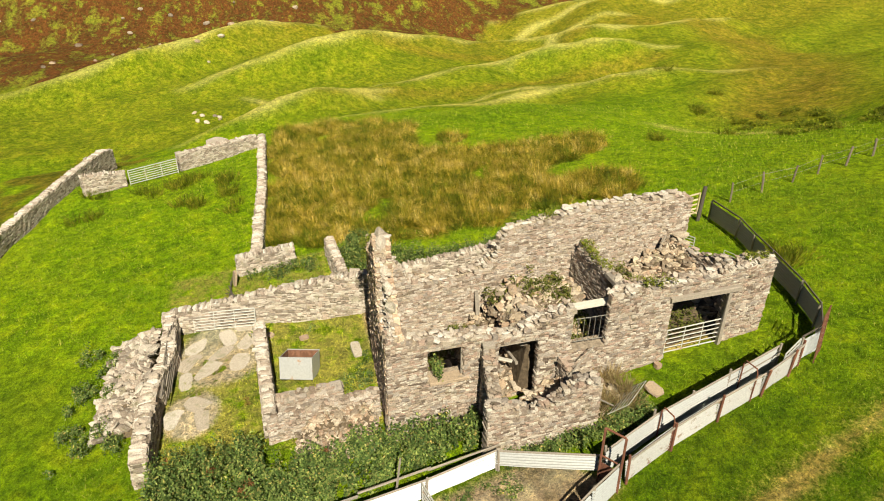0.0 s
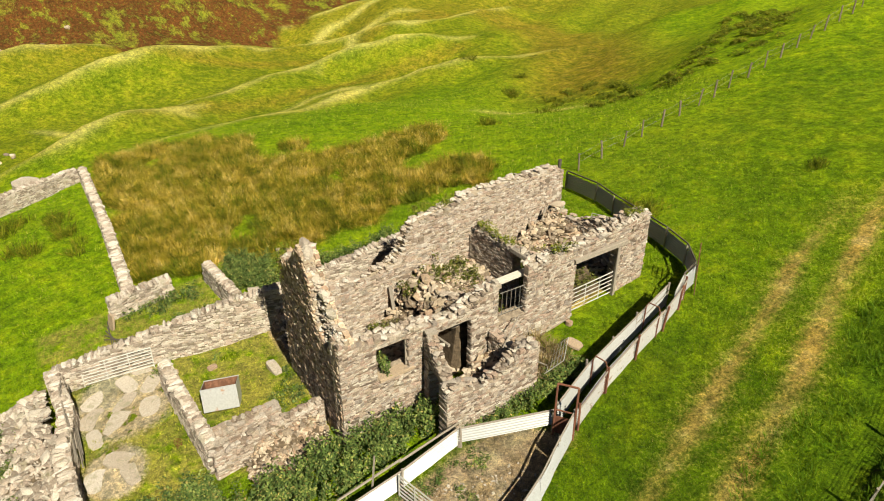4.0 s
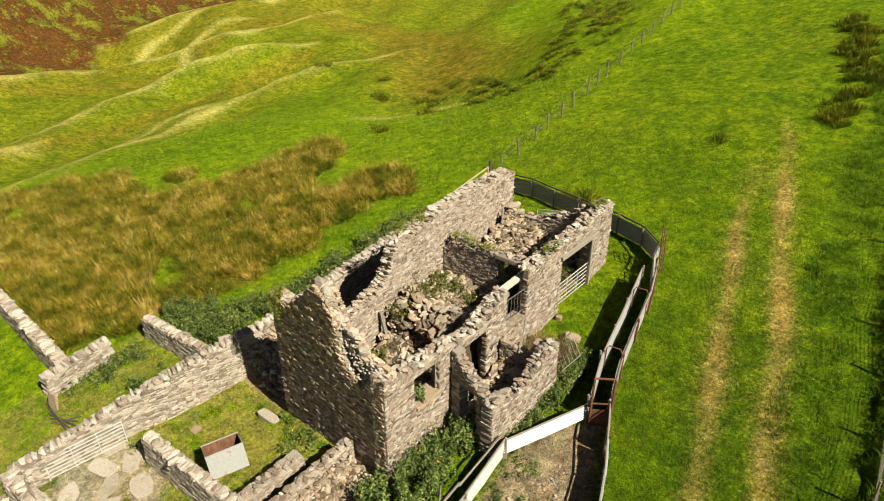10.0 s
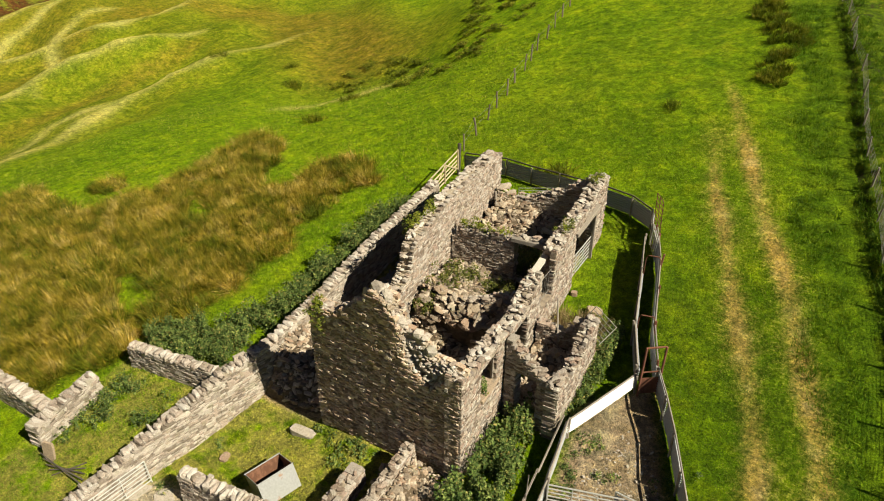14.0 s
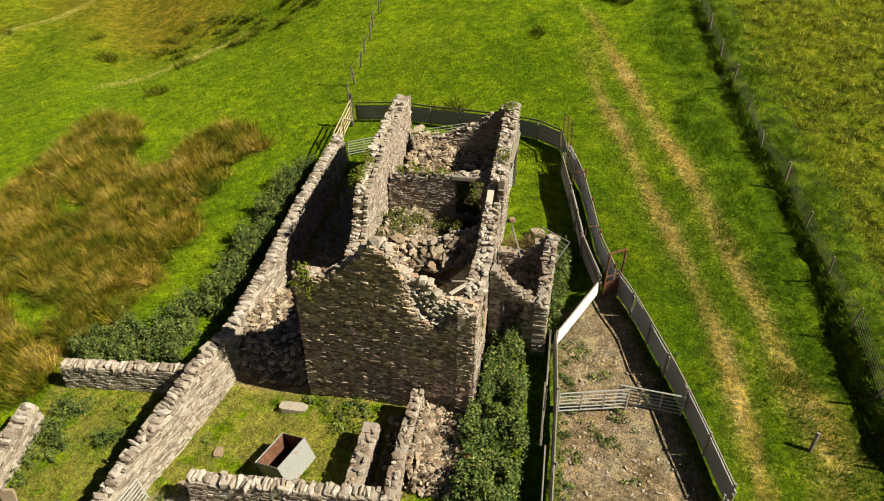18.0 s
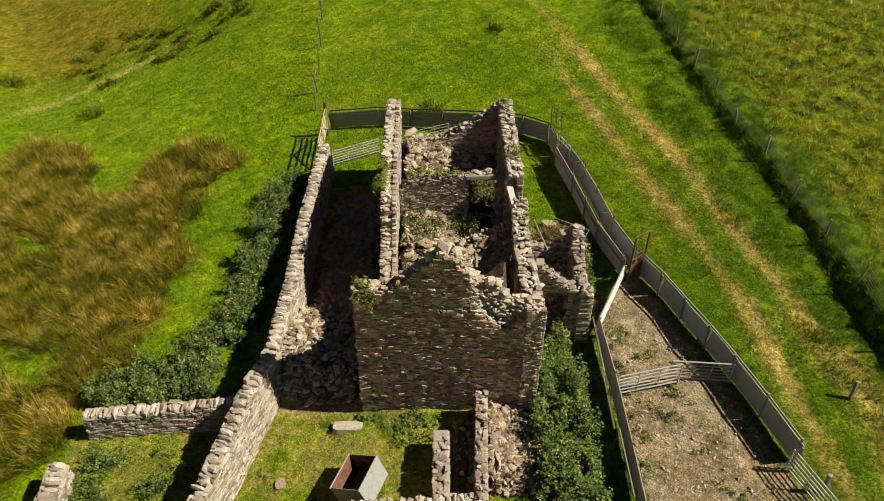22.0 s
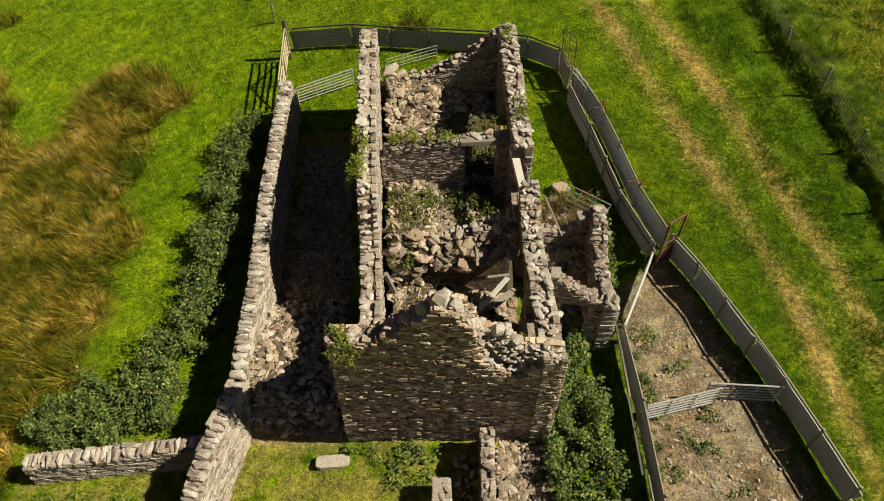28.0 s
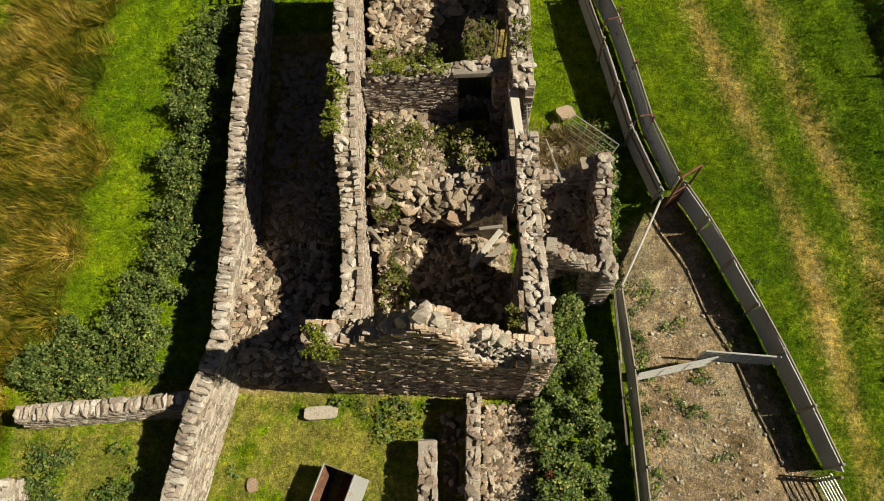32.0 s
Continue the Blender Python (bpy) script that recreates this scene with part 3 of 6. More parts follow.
    while s < total - 0.03:
        p, ax, n = spot(s)
        if cope:
            w = RNG.choice([0.12, 0.16, 0.2, 0.27]) * RNG.uniform(0.85, 1.2)
            hh = cope * RNG.uniform(0.7, 1.25)
            at = p + n * (thick / 2 + RNG.normal(0, 0.04))
            at[2] = top(s) - 0.13 + hh / 2
            crest.append(stone_m(at, (w * 1.08, thick * RNG.uniform(0.75, 1.12), hh), ax, n, RNG.normal(0.1, 0.14), RNG.normal(0, 0.12), RNG.normal(0, 0.1)))
            s += w * RNG.uniform(0.86, 1.04)
        else:
            for _ in range(int(1.25 * loose * RNG.uniform(0.5, 1.5)) + 1):
                z0 = RNG.uniform(0.1, 0.27)
                d = RNG.uniform(0.08 + crest_band[0] * (thick - 0.16), 0.08 + crest_band[1] * (thick - 0.16))
                at = p + n * d + ax * RNG.uniform(-0.1, 0.1)
                if inside(s, top(s)):
                    continue
                t = top(s) if not (front_top and d < thick * 0.5) else min(top(s), front_top(s))
                at[2] = t - 0.06 + RNG.uniform(-0.05, ragged)
                crest.append(stone_m(at, (z0 * RNG.uniform(0.9, 2.0), z0 * RNG.uniform(0.7, 1.2), z0 * RNG.uniform(0.35, 0.6)), ax, n, RNG.normal(0, 0.16), RNG.uniform(-1.5, 1.5), RNG.normal(0, 0.16)))
            s += 0.24
    if front_top:
        for _ in range(450):
            s = RNG.uniform(0, total)
            lo, hi = front_top(s), top(s)
            if hi - lo < 0.12:
                continue
            t = RNG.uniform(0, 1)
            p, ax, n = spot(s)
            at = p + n * (0.1 + thick * 0.42 * t)
            at[2] = lo - 0.05 + (hi - lo) * t
            z0 = RNG.uniform(0.08, 0.2)
            crest.append(stone_m(at, (z0 * RNG.uniform(0.9, 1.7), z0, z0 * RNG.uniform(0.35, 0.65)), ax, n, RNG.normal(0, 0.3), RNG.uniform(-1, 1), RNG.normal(-0.3, 0.35)))
    if cope:
        lay("rough", crest, crest_material or material, wall, min(len(crest), singles), "coping_stone", "upright coping stones on a drystone wall")
        lay("squared", first + second, material, wall, 0, "stone", "coursed stones of the wall faces")
    else:
        lay("squared", first + second, material, wall, min(len(first), singles), "stone", "coursed stones of the wall faces")
        lay("rough", crest, crest_material or material, wall, min(len(crest), 60), "crest_stone", "loose stones along a broken wall top")
    return wall


def heap(name, label, x0, x1, y0, y1, height, n, size=(0.14, 0.42), singles=60, earth=True, mask=None, material=None, level=False):
    """A spill of fallen stones on a low bank of earth; height(u, v) above the ground (level: above z = 0) for u, v from 0 to 1."""
    rise = height
    if level:
        height = lambda u, v: rise(u, v) - gz(x0 + u * (x1 - x0), y0 + v * (y1 - y0))
    cx, cy = (x0 + x1) / 2, (y0 + y1) / 2
    thing = empty(name, (cx, cy, gz(cx, cy)), label, "rubble", kind="stuff")
    nu, nv = max(4, int((x1 - x0) / 0.25)), max(4, int((y1 - y0) / 0.25))
    u, v = np.meshgrid(np.linspace(0, 1, nu), np.linspace(0, 1, nv), indexing="ij")
    hh = np.vectorize(height)(u, v)
    xs, ys = x0 + u * (x1 - x0), y0 + v * (y1 - y0)
    edge = np.minimum(np.minimum(u, 1 - u), np.minimum(v, 1 - v)) < 1e-6
    zs = ground_z(xs, ys) + np.where(edge, np.minimum(hh, 0) - 0.15, hh + RNG.normal(0, 0.05, u.shape))
    if earth:
        q = np.arange(nu * nv).reshape(nu, nv)
        f = np.stack([q[:-1, :-1], q[1:, :-1], q[1:, 1:], q[:-1, 1:]], -1).reshape(-1, 4)
        put("earth_bank", mesh_np("earth_bank", np.stack([xs, ys, zs], -1).reshape(-1, 3) - np.array(thing.location), f), M_EARTH, thing)
    ms = []
    while len(ms) < int(n * 2.3):
        a, b = RNG.uniform(0.02, 0.98, 2)
        if mask and not mask(a, b):
            continue
        x, y = x0 + a * (x1 - x0), y0 + b * (y1 - y0)
        s = RNG.uniform(*size) * RNG.choice([0.45, 0.6, 0.8, 1.0, 1.25])
        at = np.array((x, y, gz(x, y) + max(height(a, b), 0) + RNG.uniform(-0.3, 0.25) * s))
        ms.append(stone_m(at, (s * RNG.uniform(0.9, 1.8), s * RNG.uniform(0.6, 1.1), s * RNG.uniform(0.22, 0.55)), np.array((1.0, 0, 0)), np.array((0, 1.0, 0)), RNG.normal(0, 0.45), RNG.uniform(0, 6.3), RNG.normal(0, 0.45)))
    lay("rough", ms, material or M_RUBBLE, thing, min(singles, n), "fallen_stone", "tumbled fallen stones")
    return thing


# ---- ground ----
RUT_L = [(-6, 62), (-0.5, 42), (2.0, 29), (3.1, 22.2), (3.95, 19), (4.75, 17), (5.5, 14.7), (6.35, 12), (7.2, 9.6), (7.9, 7.6), (8.8, 4.6), (9.2, 2.6), (9.6, 0.8), (10.5, -6), (11, -30)]
RUT_R = [(-6, 62), (-0.9, 43), (0.4, 36), (1.9, 30.6), (3.35, 26.4), (4.8, 22.4), (5.5, 20), (6.5, 17.6), (7.6, 14.8), (8.5, 12.1), (9.35, 9.7), (10.35, 6.0), (11.1, 3.75), (11.7, 1.8), (12.2, -0.5), (12.8, -6), (13.4, -30)]
RUSH_EDGE = [(-43.5, -2), (-43, 2), (-41.7, 6.2), (-37.7, 8.6), (-32.7, 7.3), (-30.6, 8.8), (-28.9, 11.2), (-28.3, 14), (-29.8, 20.1), (-28.7, 21.5), (-26, 20.5), (-23.6, 17.5), (-22.8, 14.5), (-21.3, 13.1), (-19.3, 15.9),
             (-18.3, 18.6), (-16.4, 18.3), (-15.3, 16.4), (-15.6, 14.2), (-16.2, 12.5), (-15.6, 9.5), (-15.2, 6.5), (-15.4, 4), (-16, 2), (-17, 1), (-18.3, -2.5), (-18.5, -3.6), (-25, -3.1), (-31, -3.1), (-38, -3)]
# smaller stands of rushes, and gaps of short grass in the bed (negative)
RUSH_BEDS = [((-43, -20), (8, 4.5), 0.3, 1), ((-26, -24), (12, 3.5), 0.1, 1), ((-33.2, 11.3), (1.3, 0.9), 0.3, 1), ((-20.6, 2.6), (1.8, 1.1), 0.6, -1), ((-24.5, 10.8), (1.6, 0.8), 0.4, -1), ((-38, 1.2), (2.2, 0.8), 0.2, -1), ((-30.2, 3.4), (1.6, 0.6), 0.3, -1)]


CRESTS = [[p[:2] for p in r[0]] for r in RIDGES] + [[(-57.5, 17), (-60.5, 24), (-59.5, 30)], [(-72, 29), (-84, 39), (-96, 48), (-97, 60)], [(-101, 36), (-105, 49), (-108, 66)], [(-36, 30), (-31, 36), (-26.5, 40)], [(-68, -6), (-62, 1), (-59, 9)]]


BUSHES = [(-33.5, 41.5), (-27, 39.5), (-22, 39), (-20, 43.5), (-21.5, 48), (-27, 58), (-34, 68)]


def in_beds(x, y):
    """How deep in the rush beds a place lies, 0 to 1, with an uneven edge."""
    x, y = np.asarray(x, float), np.asarray(y, float)
    wob = 0.3 * np.sin(x * 1.3 + 2 * np.sin(y * 0.9)) + 0.25 * np.sin(y * 1.7 + x * 0.5)
    ring = RUSH_EDGE + RUSH_EDGE[:1]
    odd = np.zeros(np.shape(x), bool)
    for (ax, ay), (bx, by) in zip(ring, ring[1:]):
        odd ^= ((ay > y) != (by > y)) & (x < (bx - ax) * (y - ay) / (by - ay + 1e-9) + ax)
    d = seg_dist(x, y, ring)[0]
    out = np.clip(0.5 + (np.where(odd, d, -d) + wob) / 1.1, 0, 1)
    for (cx, cy), (a, b), t, sign in RUSH_BEDS:
        c, s = math.cos(t), math.sin(t)
        u, v = ((x - cx) * c - (y - cy) * s) / a, ((x - cx) * s + (y - cy) * c) / b
        k = np.clip((1.08 - np.hypot(u, v) + wob) * 2.5, 0, 1)
        out = np.maximum(out, k) if sign > 0 else np.minimum(out, 1 - k)
    return out


def ground_masks(x, y):
    dl, dr = seg_dist(x, y, RUT_L)[0], seg_dist(x, y, RUT_R)[0]
    rut = np.maximum.reduce([fade(dl, 0.42) * np.clip((25 - y) / 4, 0.2, 1), fade(dr, 0.5), 0.42 * fade(dl, 1.3), 0.42 * fade(dr, 1.3), 0.75 * fade(dr, 1.3) * np.clip((7 - y) / 5, 0, 1)]) * np.clip((34 - y) / 10, 0.25, 1) * (0.82 + 0.18 * np.sin(0.9 * y + 1.7 * np.sin(0.37 * y + x))) * 0.86
    pen = 1 / (1 + np.exp(-4.5 * (np.minimum(np.minimum(x - 3.35 + 0.1 * y, 7.35 - 0.4 * y - x), 4.8 - y * 1.0 + (x - 3) * 0.75).clip(-9, 9))))
    pen = pen * np.clip((y + 9.5) / 2, 0, 1)
    hollow = np.where((x < -0.6) & (x > -5.2) & (y > 0.5) & (y < 14), 1.0, 0.0)
    corridor = np.where((x < -6.2) & (x > -9.5) & (y > 0.2) & (y < 13.0), 0.75, 0.0)
    dirt = np.clip(np.maximum.reduce([rut * 0.92, pen, hollow, corridor]), 0, 1)
    beds = in_beds(x, y)
    east = 1 / (1 + np.exp(-1.2 * np.clip(x - np.interp(y, [p[1] for p in FENCE_E[::-1]], [p[0] for p in FENCE_E[::-1]]), -40, 40)))
    rim = np.interp(y, [-70, -26, -19, -12, -4, 5, 10, 20, 28, 38, 45, 62, 84], [79, 80, 85, 91, 97, 97, 91.5, 92.5, 98, 108, 114, 112, 108])
    moor = np.clip((-x - rim + 1.5 * np.sin(y * 0.31) + 1.5 * np.sin(y * 0.77)) / 5 + 0.5, 0, 1)
    wet = fade(seg_dist(x, y, [(-92, 60), (-78, 68), (-60, 62), (-46, 53), (-37, 45)])[0], 9.0)
    wet = np.maximum(wet, 0.8 * fade(seg_dist(x, y, [(-58, 2), (-63, 16), (-66, 30), (-66, 48)])[0], 3.0))
    wet = np.maximum(wet, 0.85 * fade(seg_dist(x, y, [(-86, 10), (-84, 30), (-88, 60)])[0], 4.0))
    dry = np.clip(np.maximum.reduce([beds * 0.75, east * 0.4, wet, 0.42 * np.clip((-x - 47) / 7, 0, 1) + 0.3 * np.clip((-x - 80) / 12, 0, 1)]), 0, 1)
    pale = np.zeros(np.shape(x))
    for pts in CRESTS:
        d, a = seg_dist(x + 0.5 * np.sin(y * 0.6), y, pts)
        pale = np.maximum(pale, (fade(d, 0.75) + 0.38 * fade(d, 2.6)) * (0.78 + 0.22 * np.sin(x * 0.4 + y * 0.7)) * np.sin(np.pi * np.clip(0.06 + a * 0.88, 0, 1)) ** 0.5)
    return dirt, dry, moor, pale


def more_masks(x, y):
    """Bright western pasture, dark lush verge and bank, pale yard floor."""
    fx = np.interp(y, [p[1] for p in FENCE_E[::-1]], [p[0] for p in FENCE_E[::-1]])
    bright = np.clip((-x - 9.5) / 3, 0, 1) * np.clip((x + 50) / 8, 0, 1)
    verge = 1 / (1 + np.exp(-4 * np.clip(x - fx + 2.9 + 0.5 * np.sin(y * 0.8), -20, 20))) / (1 + np.exp(4 * np.clip(x - fx - 1.4 - 0.6 * np.sin(y * 0.6), -20, 20)))
    bank = fade(seg_dist(x, y, [(-40, 12), (-40.5, 20), (-43.5, 27), (-47, 33)])[0], 4.0)
    bank = np.maximum(bank, 0.28 * fade(seg_dist(x, y, BUSHES)[0], 5.0))
    yard = np.maximum(fade(np.hypot((x + 8.6) / 2.6, (y + 6.3) / 2.1) ** 2, 1.0), fade(np.hypot((x + 4.6) / 1.5, (y + 7.4) / 1.2) ** 2, 1.0))
    return np.clip(bright, 0, 1), np.clip(np.maximum(verge, 0.7 * bank), 0, 1), np.clip(yard, 0, 1), np.clip((x - 1.5) / 3, 0, 1) * np.clip((20 - y) / 10, 0, 1)


def grow(a, b, step, far, k=1.16):
    """Places from a to b at even steps, then wider and wider out to far."""
    out = list(np.arange(a, b, step))
    s, lo, hi = step, [a], [out[-1]]
    while hi[-1] < far:
        s *= k
        hi.append(hi[-1] + s)
        lo.append(lo[-1] - s)
    return np.array(lo[:0:-1] + out + hi[1:])


gx, gy = grow(-46, 16, 0.36, 2500, 1.08), grow(-14, 40, 0.36, 2500, 1.08)
gx = np.concatenate([gx[gx < -160], np.arange(-158, -114, 2.2), np.arange(-113, -46.2, 0.65), gx[gx >= -46.01]])
gy = np.concatenate([gy[gy < -60], np.arange(-58, -14.5, 0.8), gy[(gy >= -14.01) & (gy < 40)], np.arange(40.3, 98, 0.75), gy[gy > 100]])
mx, my = np.meshgrid(gx, gy, indexing="ij")
mzz = ground_z(mx, my)
q = np.arange(mx.size).reshape(mx.shape)
faces = np.stack([q[:-1, :-1], q[1:, :-1], q[1:, 1:], q[:-1, 1:]], -1).reshape(-1, 4)
ground_me = mesh_np("ground", np.stack([mx, my, mzz], -1).reshape(-1, 3), faces)
ground_me.shade_smooth()
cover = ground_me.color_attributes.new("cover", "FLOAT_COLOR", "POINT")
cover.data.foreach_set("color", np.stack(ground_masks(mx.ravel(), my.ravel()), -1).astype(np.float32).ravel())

cover = ground_me.color_attributes.new("cover_more", "FLOAT_COLOR", "POINT")
cover.data.foreach_set("color", np.stack(more_masks(mx.ravel(), my.ravel()), -1).astype(np.float32).ravel())

cover = ground_me.color_attributes.new("cover_rough", "FLOAT_COLOR", "POINT")
far_side = np.clip(mx.ravel() - np.interp(my.ravel(), [p[1] for p in FENCE_E[::-1]], [p[0] for p in FENCE_E[::-1]]) - 0.5, 0, 1)
cover.data.foreach_set("color", np.stack([far_side, in_beds(mx.ravel(), my.ravel()), np.where((mx.ravel() < 8.6 - 0.45 * (my.ravel() + 2)) & (my.ravel() < 7), 1.0, 0.0), np.where((mx.ravel() > -16.5) & (mx.ravel() < -1.2) & (my.ravel() > -9.2) & (my.ravel() < 0.5), 1.0, 0.0)], -1).astype(np.float32).ravel())

M_GROUND, nt, bs = base_mat("pasture", 0.95)
bs.inputs["Specular IOR Level"].default_value = 0.1
at = nt.nodes.new("ShaderNodeAttribute")
at.attribute_name = "cover"
sep = nt.nodes.new("ShaderNodeSeparateColor")
nt.links.new(at.outputs["Color"], sep.inputs[0])
at2 = nt.nodes.new("ShaderNodeAttribute")
at2.attribute_name = "cover_more"
sep2 = nt.nodes.new("ShaderNodeSeparateColor")
nt.links.new(at2.outputs["Color"], sep2.inputs[0])
n_big, n_mid, n_fine = noise_tex(nt, 0.11, 5, 0.6), noise_tex(nt, 0.9, 5, 0.65), noise_tex(nt, 7, 6, 0.75)
grass = ramp(nt, n_mid, [(0.3, (0.08, 0.15, 0.004)), (0.5, (0.145, 0.235, 0.006)), (0.68, (0.23, 0.30, 0.009))])
grass = mixc(nt, ramp(nt, n_big, [(0.48, (0, 0, 0)), (0.68, (0.6, 0.6, 0.6))]), grass, (0.20, 0.265, 0.012))
dryc = ramp(nt, n_mid, [(0.3, (0.11, 0.12, 0.009)), (0.5, (0.21, 0.185, 0.017)), (0.7, (0.32, 0.235, 0.036))])
earth = ramp(nt, n_mid, [(0.3, (0.20, 0.14, 0.08)), (0.52, (0.35, 0.26, 0.185)), (0.68, (0.43, 0.345, 0.26)), (0.78, (0.17, 0.185, 0.03))])
heath = ramp(nt, noise_tex(nt, 0.17, 10, 0.8, None, (0.8, 1.1, 1)), [(0.40, (0.19, 0.20, 0.022)), (0.455, (0.13, 0.10, 0.02)), (0.49, (0.085, 0.034, 0.012)), (0.535, (0.14, 0.055, 0.018)), (0.56, (0.10, 0.06, 0.014)), (0.6, (0.20, 0.20, 0.026))])
edge = mathn(nt, "MULTIPLY", mathn(nt, "SUBTRACT", n_fine, 0.5), 0.9)


def keyed(sock, lo=0.35, hi=0.65):
    m = nt.nodes.new("ShaderNodeMapRange")
    m.inputs[1].default_value, m.inputs[2].default_value = lo, hi
    nt.links.new(mathn(nt, "ADD", sock, edge), m.inputs[0])
    return m.outputs[0]


grass = mixc(nt, sep2.outputs[0], grass, mixc(nt, 1.0, grass, (1.2, 1.2, 1.05), "MULTIPLY"))
grass = mixc(nt, at2.outputs["Alpha"], grass, mixc(nt, 1.0, grass, (0.64, 0.70, 0.70), "MULTIPLY"))
col = mixc(nt, keyed(sep.outputs[1], 0.1, 0.9), grass, dryc)
col = mixc(nt, mathn(nt, "MULTIPLY", keyed(sep2.outputs[1], 0.0, 1.0), 0.65), col, ramp(nt, n_mid, [(0.3, (0.055, 0.12, 0.004)), (0.7, (0.13, 0.215, 0.008))]))
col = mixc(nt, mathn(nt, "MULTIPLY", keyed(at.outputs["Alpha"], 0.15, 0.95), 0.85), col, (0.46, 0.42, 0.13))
col = mixc(nt, keyed(sep.outputs[2], 0.2, 0.8), col, heath)
at3 = nt.nodes.new("ShaderNodeAttribute")
at3.attribute_name = "cover_rough"
sep3 = nt.nodes.new("ShaderNodeSeparateColor")
nt.links.new(at3.outputs["Color"], sep3.inputs[0])
col = mixc(nt, mathn(nt, "MULTIPLY", at3.outputs["Alpha"], ramp(nt, noise_tex(nt, 1.4, 4, 0.6), [(0.36, (0, 0, 0)), (0.52, (0.85, 0.85, 0.85))])), col, (0.31, 0.275, 0.075))
trodden = ramp(nt, n_mid, [(0.3, (0.23, 0.17, 0.04)), (0.52, (0.39, 0.285, 0.085)), (0.68, (0.48, 0.37, 0.16)), (0.78, (0.17, 0.19, 0.025))])
col = mixc(nt, keyed(sep.outputs[0], 0.2, 0.66), col, mixc(nt, sep3.outputs[2], trodden, earth))
floor = ramp(nt, n_mid, [(0.35, (0.13, 0.18, 0.012)), (0.38, (0.36, 0.29, 0.20)), (0.5, (0.47, 0.40, 0.315)), (0.7, (0.55, 0.47, 0.39))])
col = mixc(nt, keyed(sep2.outputs[2], 0.3, 0.6), col, floor)
rough = noise_tex(nt, 1.15, 3, 0.55)

col = mixc(nt, mathn(nt, "MULTIPLY", sep3.outputs[0], ramp(nt, rough, [(0.40, (0.85, 0.85, 0.85)), (0.5, (0, 0, 0))])), col, (0.06, 0.075, 0.008))
col = mixc(nt, mathn(nt, "MULTIPLY", sep3.outputs[1], 0.7), col, ramp(nt, n_mid, [(0.35, (0.055, 0.075, 0.006)), (0.6, (0.15, 0.125, 0.016))]))
tuss = noise_tex(nt, 2.4, 4, 0.6)
col = mixc(nt, 0.6, col, ramp(nt, tuss, [(0.34, (0.4, 0.46, 0.42)), (0.5, (1, 1, 1)), (0.66, (1.6, 1.58, 1.35))]), "MULTIPLY")
patch = noise_tex(nt, 0.33, 4, 0.6)
col = mixc(nt, 0.7, col, ramp(nt, patch, [(0.34, (0.72, 0.82, 0.75)), (0.5, (1, 1, 1)), (0.66, (1.22, 1.15, 1.05))]), "MULTIPLY")
col = mixc(nt, 0.72, col, ramp(nt, n_fine, [(0.3, (0.22, 0.26, 0.26)), (0.5, (0.95, 0.97, 0.9)), (0.7, (1.72, 1.68, 1.4))]), "MULTIPLY")
speck = noise_tex(nt, 19, 3, 0.7)
col = mixc(nt, 0.58, col, ramp(nt, speck, [(0.34, (0.35, 0.38, 0.36)), (0.5, (1, 1, 1)), (0.66, (1.7, 1.6, 1.4))]), "MULTIPLY")
nt.links.new(col, bs.inputs["Base Color"])
bump(nt, bs, mathn(nt, "ADD", n_fine, mathn(nt, "MULTIPLY", n_mid, 1.5)), 1.0, 0.22)
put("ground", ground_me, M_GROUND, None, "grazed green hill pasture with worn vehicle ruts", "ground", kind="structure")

# turf bank along the field fence
M_BANK, nt, bs = base_mat("bank_turf", 0.95)
bs.inputs["Specular IOR Level"].default_value = 0.1
b_mid, b_fine = noise_tex(nt, 1.6, 5, 0.65), noise_tex(nt, 11, 5, 0.75)
col = ramp(nt, b_mid, [(0.32, (0.05, 0.045, 0.02)), (0.45, (0.06, 0.105, 0.006)), (0.56, (0.12, 0.185, 0.009)), (0.7, (0.23, 0.24, 0.025))])
col = mixc(nt, 0.85, col, ramp(nt, b_fine, [(0.3, (0.3, 0.33, 0.3)), (0.5, (1, 1, 0.95)), (0.7, (1.7, 1.65, 1.4))]), "MULTIPLY")
nt.links.new(col, bs.inputs["Base Color"])
bump(nt, bs, b_fine, 1.0, 0.15)
by = np.arange(-16, 46, 0.16)
bx = np.interp(by, [p[1] for p in FENCE_E[::-1]], [p[0] for p in FENCE_E[::-1]])
offs = np.array([-0.5, -0.4, -0.3, -0.2, -0.1, 0.03, 0.15, 0.3, 0.7, 1.3, 2.3])
px, py = bx[:, None] + offs[None], by[:, None] + 0 * offs[None]
pz = ground_z(px, py) + bank_h(px, py) + RNG.normal(0, 0.025, px.shape)
q = np.arange(px.size).reshape(px.shape)
bank_me = mesh_np("turf_bank", np.stack([px, py, pz], -1).reshape(-1, 3), np.stack([q[:-1, :-1], q[:-1, 1:], q[1:, 1:], q[1:, :-1]], -1).reshape(-1, 4))
bank_me.shade_smooth()
put("turf_bank", bank_me, M_BANK, None, "low overgrown turf bank under the field fence", "bank", kind="structure")

